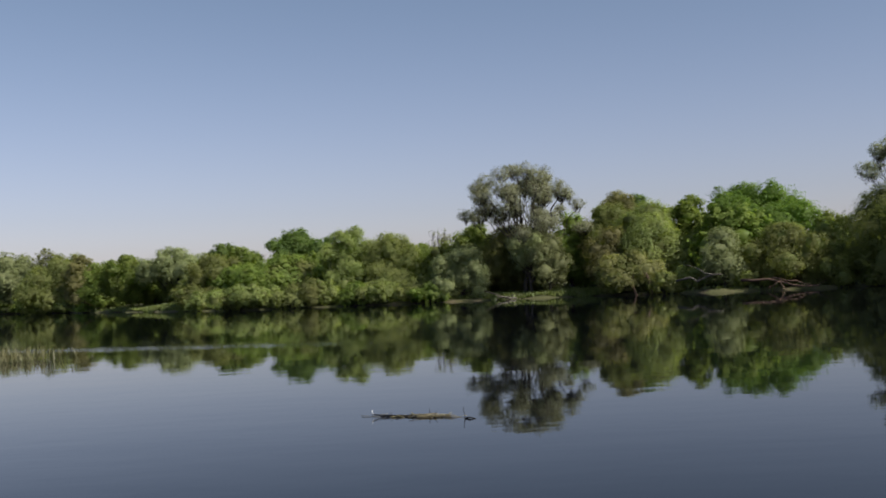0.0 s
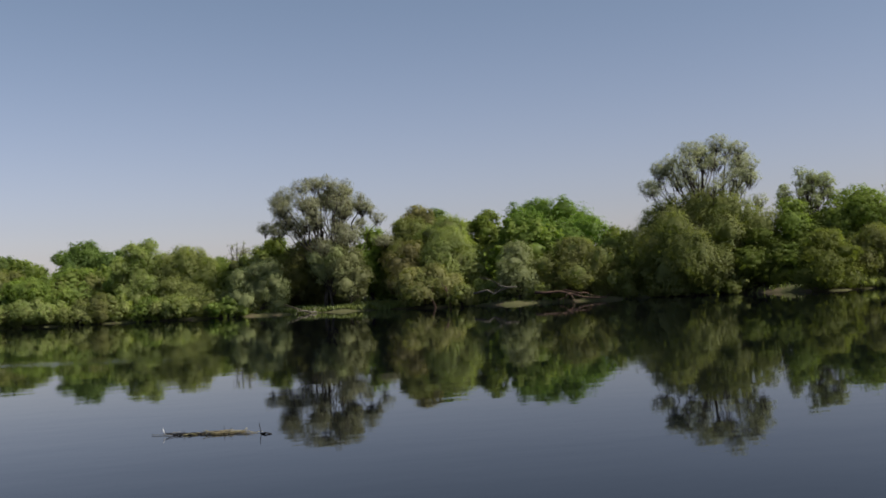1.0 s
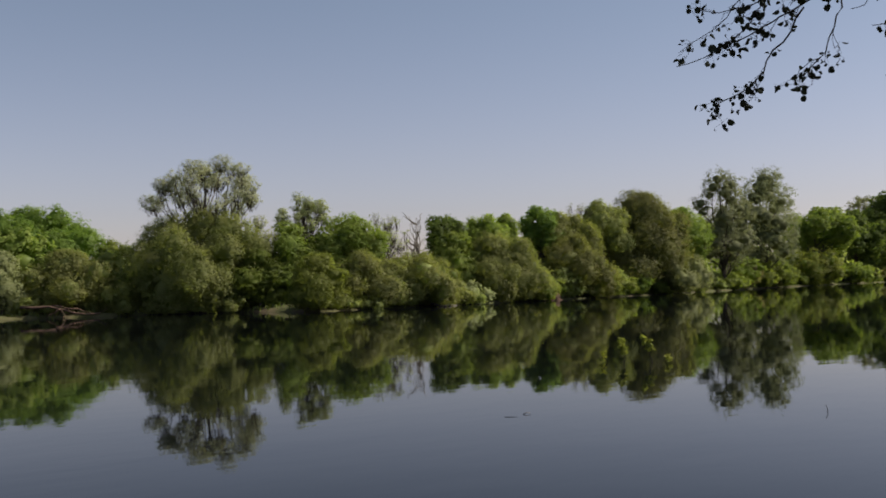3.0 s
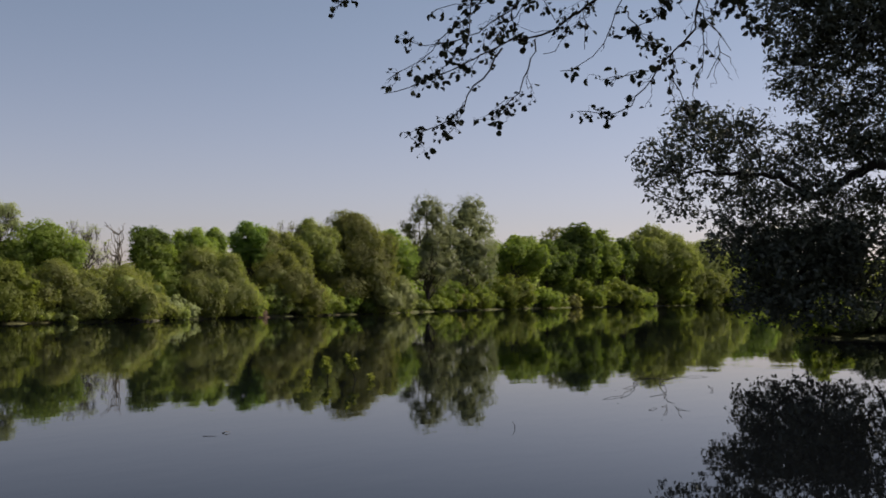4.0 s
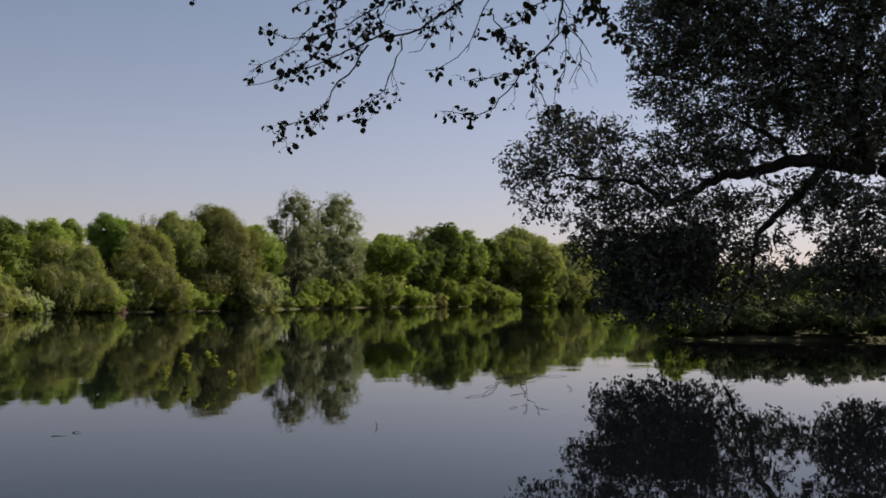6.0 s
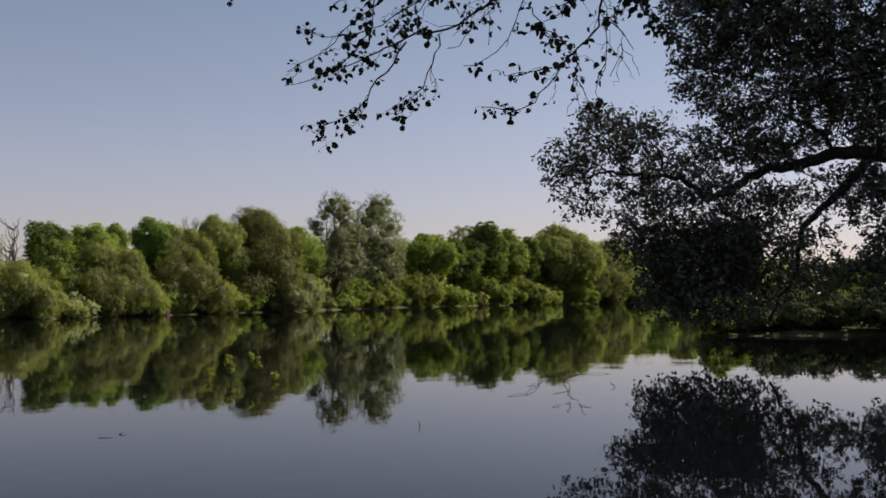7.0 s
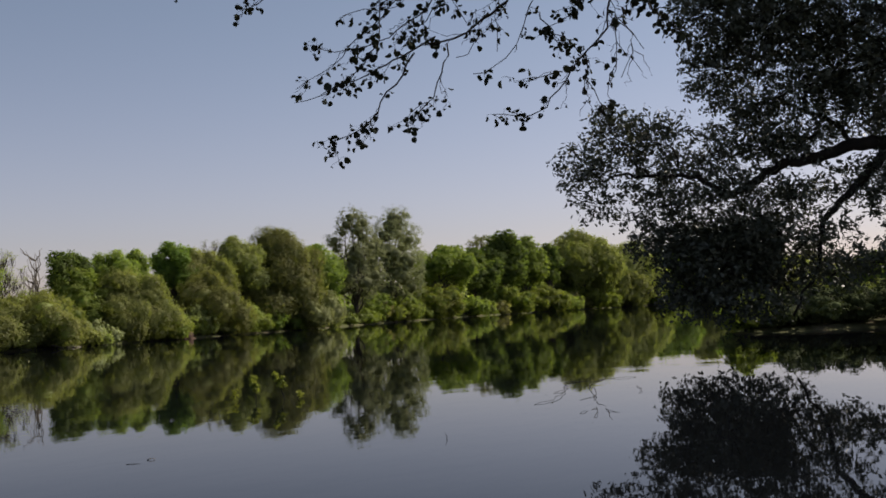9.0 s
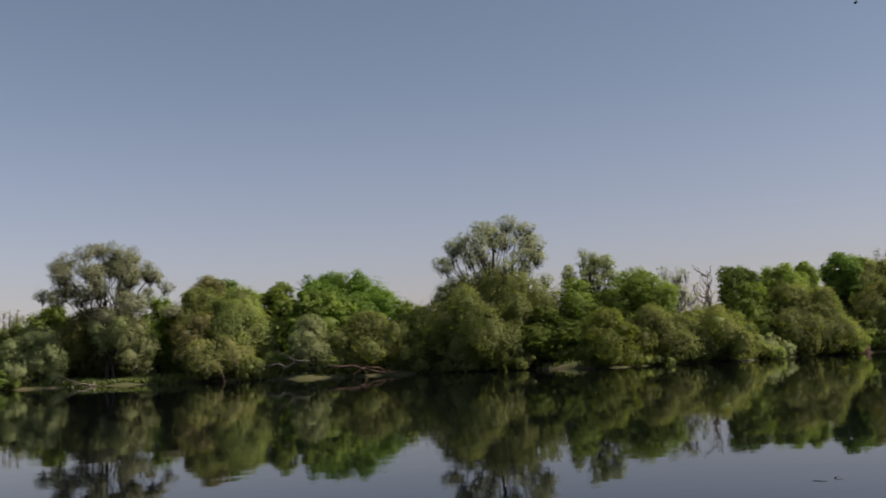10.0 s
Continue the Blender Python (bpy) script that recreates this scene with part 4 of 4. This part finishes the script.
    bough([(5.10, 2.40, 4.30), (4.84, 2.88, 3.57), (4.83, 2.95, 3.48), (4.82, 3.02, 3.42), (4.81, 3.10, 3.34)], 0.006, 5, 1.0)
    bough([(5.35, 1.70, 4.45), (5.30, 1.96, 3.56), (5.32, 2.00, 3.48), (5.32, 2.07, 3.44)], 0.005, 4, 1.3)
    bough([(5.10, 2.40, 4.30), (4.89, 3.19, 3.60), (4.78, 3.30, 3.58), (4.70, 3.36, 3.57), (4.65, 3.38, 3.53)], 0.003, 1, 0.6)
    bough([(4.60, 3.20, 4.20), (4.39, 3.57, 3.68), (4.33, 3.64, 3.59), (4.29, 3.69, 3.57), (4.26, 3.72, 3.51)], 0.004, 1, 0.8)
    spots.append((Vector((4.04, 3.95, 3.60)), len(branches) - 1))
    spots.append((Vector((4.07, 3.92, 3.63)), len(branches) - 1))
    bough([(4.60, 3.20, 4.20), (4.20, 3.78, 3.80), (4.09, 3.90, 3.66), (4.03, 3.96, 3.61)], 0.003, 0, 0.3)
    spots = [spots[k] for k in rng.permutation(len(spots))]
    rest = spots[300:]
    verts, faces = [], []
    for p, _ in rest:
        src = leaf_kinds[int(rng.integers(0, 4))]
        m = Matrix.Translation(Vector(p) - o) @ Euler((rng.normal(0, 1.0), rng.normal(0, 1.0), rng.uniform(0, 6.28))).to_matrix().to_4x4() @ Matrix.Scale(rng.uniform(0.45, 0.95), 4)
        k = len(verts)
        verts += [m @ v.co for v in src.vertices]
        faces += [[k + q for q in f.vertices] for f in src.polygons]
    me = bpy.data.meshes.new("foliage")
    me.from_pydata(verts, [], faces)
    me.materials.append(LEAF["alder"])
    tagged(part("foliage", me, thing), kind="stuff")
    for p, k in spots[:300]:
        ob = new("leaf", leaf_kinds[int(rng.integers(0, 4))])
        ob.parent = branches[k]
        k = rng.uniform(0.5, 1.0)
        ob.matrix_local = Matrix.Translation(Vector(p) - o) @ Euler((rng.normal(0, 1.0), rng.normal(0, 1.0), rng.uniform(0, 6.28))).to_matrix().to_4x4() @ Matrix.Scale(k, 4)


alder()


# ---- things in and by the water ----
def leafy_shoot(x, y, tall, lean, seed, leafy):
    rng = np.random.default_rng(seed)
    thing = base("leafy_shoot", x, y, -0.1, "young yellow-green leafy shoot standing out of the water", "plant", "shoots in the river")
    s = Shape()
    tip = Vector((lean[0], lean[1], tall + 0.1))
    line = bent(rng, (0, 0, 0), tip, 7, 0.035)
    s.tube(line, taper(0.012, 0.004, 7), 5)
    c = []
    for _ in range(int(17 * leafy)):
        i = int(rng.integers(4, 8))
        e = line[i] + Vector((rng.normal(0, 0.055), rng.normal(0, 0.055), rng.uniform(-0.06, 0.05)))
        s.tube(bent(rng, line[i], e, 2, 0.05), taper(0.005, 0.002, 2), 4)
        c.append(e)
    c += line[5:]
    part("stem", s.mesh("stem", TWIG), thing)
    c = np.array([tuple(p) for p in c])
    part("foliage", leaves("foliage", rng, c, np.full(len(c), 0.055), int(17 * leafy), LEAF["shoot"], 0.085, 0.055, 0.1, 1.0), thing)


leafy_shoot(18.75, 16.6, 0.50, (-0.02, 0.06), 1, 1.0)
leafy_shoot(19.0, 15.9, 0.58, (-0.10, 0.20), 2, 0.9)
leafy_shoot(18.55, 16.9, 0.22, (-0.12, 0.14), 3, 0.35)
leafy_shoot(19.15, 15.75, 0.18, (0.04, -0.10), 4, 0.3)


def raft():
    rng = np.random.default_rng(12)
    thing = base("driftwood_raft", -0.48, 15.52, 0.0, "floating raft of dry reed stalks and twigs on the water", "driftwood")
    for k in range(90):
        t = rng.uniform(-1, 1) ** 3 * 0.25 + rng.uniform(-0.85, 0.8)
        thick = 1.0 if t > -0.1 else 0.5
        cx, cy = t * 0.64 + 0.02, -t * 0.24 + rng.normal(0, 0.075 * thick)
        a = rng.normal(-0.3, 0.35)
        half = rng.uniform(0.05, 0.2)
        z = abs(rng.normal(0.0, 0.012)) * thick + 0.005
        tilt = rng.normal(0, 0.016)
        s = Shape()
        p = Vector((math.cos(a) * half, math.sin(a) * half, tilt))
        c = Vector((cx, cy, z))
        s.tube(bent(rng, c - p, c + p, 3, 0.03), taper(rng.uniform(0.0035, 0.0075), 0.0025, 3), 5)
        part("reed_stalk", s.mesh("reed_stalk", LEAF["straw"] if rng.random() < (0.8 if t > -0.05 else 0.3) else BARK_DARK), thing)
    for x, y, z in ((0.78, -0.35, 0.16), (0.28, -0.02, 0.11), (-0.3, 0.1, 0.07), (0.33, -0.1, 0.09)):
        s = Shape()
        s.tube(bent(rng, (x, y, -0.03), (x + rng.normal(0, 0.02), y, z), 3, 0.05), taper(0.008, 0.003, 3), 5)
        part("upright_twig", s.mesh("upright_twig", BARK_DARK), thing)
    s = Shape()
    s.tube([(-0.60, 0.2, 0.02), (-0.62, 0.2, 0.07), (-0.625, 0.2, 0.11)], [0.004, 0.008, 0.002], 6)
    part("quill", s.mesh("quill", WHITE), thing, "small white feather quill")


raft()


def floating_stick(pts, r, label, material):
    o = Vector(pts[0])
    thing = base("floating_stick", *o, label, "driftwood", "sticks in the water")
    s = Shape()
    s.tube([Vector(p) - o for p in pts], taper(r, r * 0.4, len(pts) - 1), 6)
    part("stick", s.mesh("stick", material), thing)


floating_stick([(0.32, 15.05, 0.0), (0.37, 15.02, 0.02), (0.46, 14.98, 0.0)], 0.018, "short dark stick floating beside the reed raft", BARK_DARK)
floating_stick([(10.24, 11.45, 0.002), (10.30, 11.38, 0.006), (10.36, 11.30, 0.0)], 0.004, "thin dark stick floating on the open water", BARK_DARK)
floating_stick([(10.64, 11.48, 0.0), (10.68, 11.45, 0.022), (10.74, 11.42, 0.012)], 0.008, "small curled leaf stalk floating on the water", BARK_GREY)
floating_stick([(13.70, 8.33, -0.05), (13.72, 8.33, 0.04), (13.69, 8.35, 0.10)], 0.007, "short upright twig standing out of the water", BARK_DARK)


def sunken_branch():
    rng = np.random.default_rng(21)
    thing = base("sunken_branch", 22.0, 9.4, 0.0, "bare forked branch lying half sunk in the water", "driftwood")
    o = Vector((22.0, 9.4, 0))
    s = Shape()
    for pts, r in (([(24.3, 10.5, 0.0), (23.7, 10.85, 0.02), (21.2, 9.75, 0.03), (19.4, 9.2, 0.02), (18.0, 8.65, 0.0)], 0.026),
                   ([(21.6, 9.92, 0.02), (20.6, 9.95, 0.0)], 0.014), ([(19.4, 9.2, 0.02), (18.6, 9.25, 0.0)], 0.012),
                   ([(24.9, 10.3, 0.0), (23.6, 10.15, 0.03), (20.6, 8.75, 0.03), (18.2, 7.75, 0.02), (16.0, 6.9, 0.0)], 0.028),
                   ([(19.4, 8.25, 0.02), (17.8, 7.35, 0.02), (16.5, 6.75, 0.0)], 0.018), ([(18.2, 7.75, 0.02), (17.3, 7.7, 0.0)], 0.012),
                   ([(17.8, 7.35, 0.02), (17.6, 7.05, 0.0)], 0.010), ([(20.6, 8.75, 0.02), (19.6, 8.7, 0.0)], 0.012),
                   ([(24.9, 10.3, 0.0), (25.5, 9.7, 0.0)], 0.010), ([(23.0, 8.75, 0.0), (21.85, 8.2, 0.03), (21.1, 8.0, 0.0)], 0.016)):
        line = []
        for a, b in zip(pts, pts[1:]):
            line += bent(rng, a, b, 4, 0.022)[:-1]
        line.append(Vector(pts[-1]))
        s.tube([p - o for p in line], taper(r * 0.36, 0.004, len(line) - 1), 5)
    part("branch", s.mesh("branch", BARK_DARK), thing)


sunken_branch()


def fallen_trunk(name, trunk, r, boughs, material, label, seed):
    rng = np.random.default_rng(seed)
    o = Vector(trunk[0])
    thing = base(name, *o, label, "driftwood", "fallen wood on the far bank")
    s = Shape()
    line = bent(rng, trunk[0], trunk[1], 6, 0.03)
    s.tube([p - o for p in line], taper(r, r * 0.45, 6), 8)
    part("trunk", s.mesh("trunk", material), thing)
    for b in boughs:
        s = Shape()
        start = line[int(rng.integers(2, 6))]
        s.tube([p - o for p in bent(rng, start, b, 4, 0.06)], taper(r * 0.5, r * 0.12, 4), 6)
        part("bough", s.mesh("bough", material), thing)


def log_between(a, b, r, boughs, material, label, seed):
    fallen_trunk("fallen_log", (a, b), r, boughs, material, label, seed)


log_between((5.9, 96.6, 0.05), (3.4, 96.9, 0.95), 0.08, [(4.6, 95.6, 0.1)], BARK, "weathered log slanting from the grassy bank", 51)
log_between((6.4, 96.4, 0.1), (4.6, 95.8, 0.30), 0.08, [(7.0, 95.6, 0.5)], BARK_GREY, "grey driftwood log lying at the water's edge", 52)
log_between((24.0, 83.4, 0.95), (29.4, 80.9, 0.25), 0.12, [(26.7, 81.6, 0.0), (28.0, 81.4, 0.7), (29.9, 80.6, 0.65), (25.6, 82.2, 0.1)], BARK_RED, "long reddish fallen trunk lying along the bank", 53)
log_between((19.4, 86.6, 1.1), (22.6, 84.0, 1.5), 0.10, [(21.4, 85.0, 1.95), (19.9, 86.4, 2.5)], BARK_GREY, "pale bare branch leaning out of the bushes", 54)
log_between((16.6, 89.9, -0.1), (15.8, 89.7, 1.4), 0.12, [(15.4, 89.6, 0.7), (16.4, 89.6, 1.9)], BARK_RED, "leaning reddish stem in front of the bushes", 55)
log_between((17.8, 88.9, -0.1), (17.3, 88.7, 1.9), 0.12, [(18.4, 88.6, 0.8), (17.0, 88.6, 2.2)], BARK_RED, "leaning reddish stem in front of the bushes", 56)
log_between((56.9, 69.6, -0.02), (53.6, 69.0, 0.30), 0.10, [(55.0, 68.8, 0.5), (54.4, 68.7, 0.0)], BARK_GREY, "fallen log under the bushes by the water", 57)


def reed_clump():
    rng = np.random.default_rng(61)
    n = 420
    x, y = rng.normal(-15.0, 0.75, n), rng.normal(34.8, 1.2, n)
    tall = rng.uniform(0.2, 0.6, n)
    along = np.stack([rng.normal(0, 0.25, n), rng.normal(0, 0.25, n), np.ones(n)], -1) * tall[:, None] * 0.5
    side = unit(np.stack([rng.normal(0, 1, n), rng.normal(0, 1, n), np.zeros(n)], -1)) * 0.018
    thing = base("reed_clump", -15.0, 34.8, 0, "clump of brownish green reeds standing in shallow water", "reeds")
    me = blade_mesh("blades", np.stack([x + 15.0, y - 34.8, tall * 0.45], -1), along, side, LEAF["reed"])
    part("foliage", me, thing)


reed_clump()


def red_bank():
    """A slipped patch of bare earth at the foot of the bushes."""
    rng = np.random.default_rng(9)
    bm = bmesh.new()
    bmesh.ops.create_icosphere(bm, subdivisions=4, radius=1.0)
    for v in bm.verts:
        k = 1 + 0.5 * noise.noise(v.co * 1.7) + 0.28 * noise.noise(v.co * 4.5) + 0.1 * noise.noise(v.co * 11)
        v.co = Vector((v.co.x * 1.7 * k, v.co.y * 0.8 * k, v.co.z * 0.75 * k + v.co.y * 0.3))
    me = bpy.data.meshes.new("earth_slip")
    bm.to_mesh(me)
    bm.free()
    me.shade_smooth()
    me.materials.append(RED_SOIL)
    ob = tagged(new("earth_slip", me), "slipped patch of bare reddish earth at the foot of the bank", "earth")
    ob.location = (72.8, 74.2, 0.05)


red_bank()
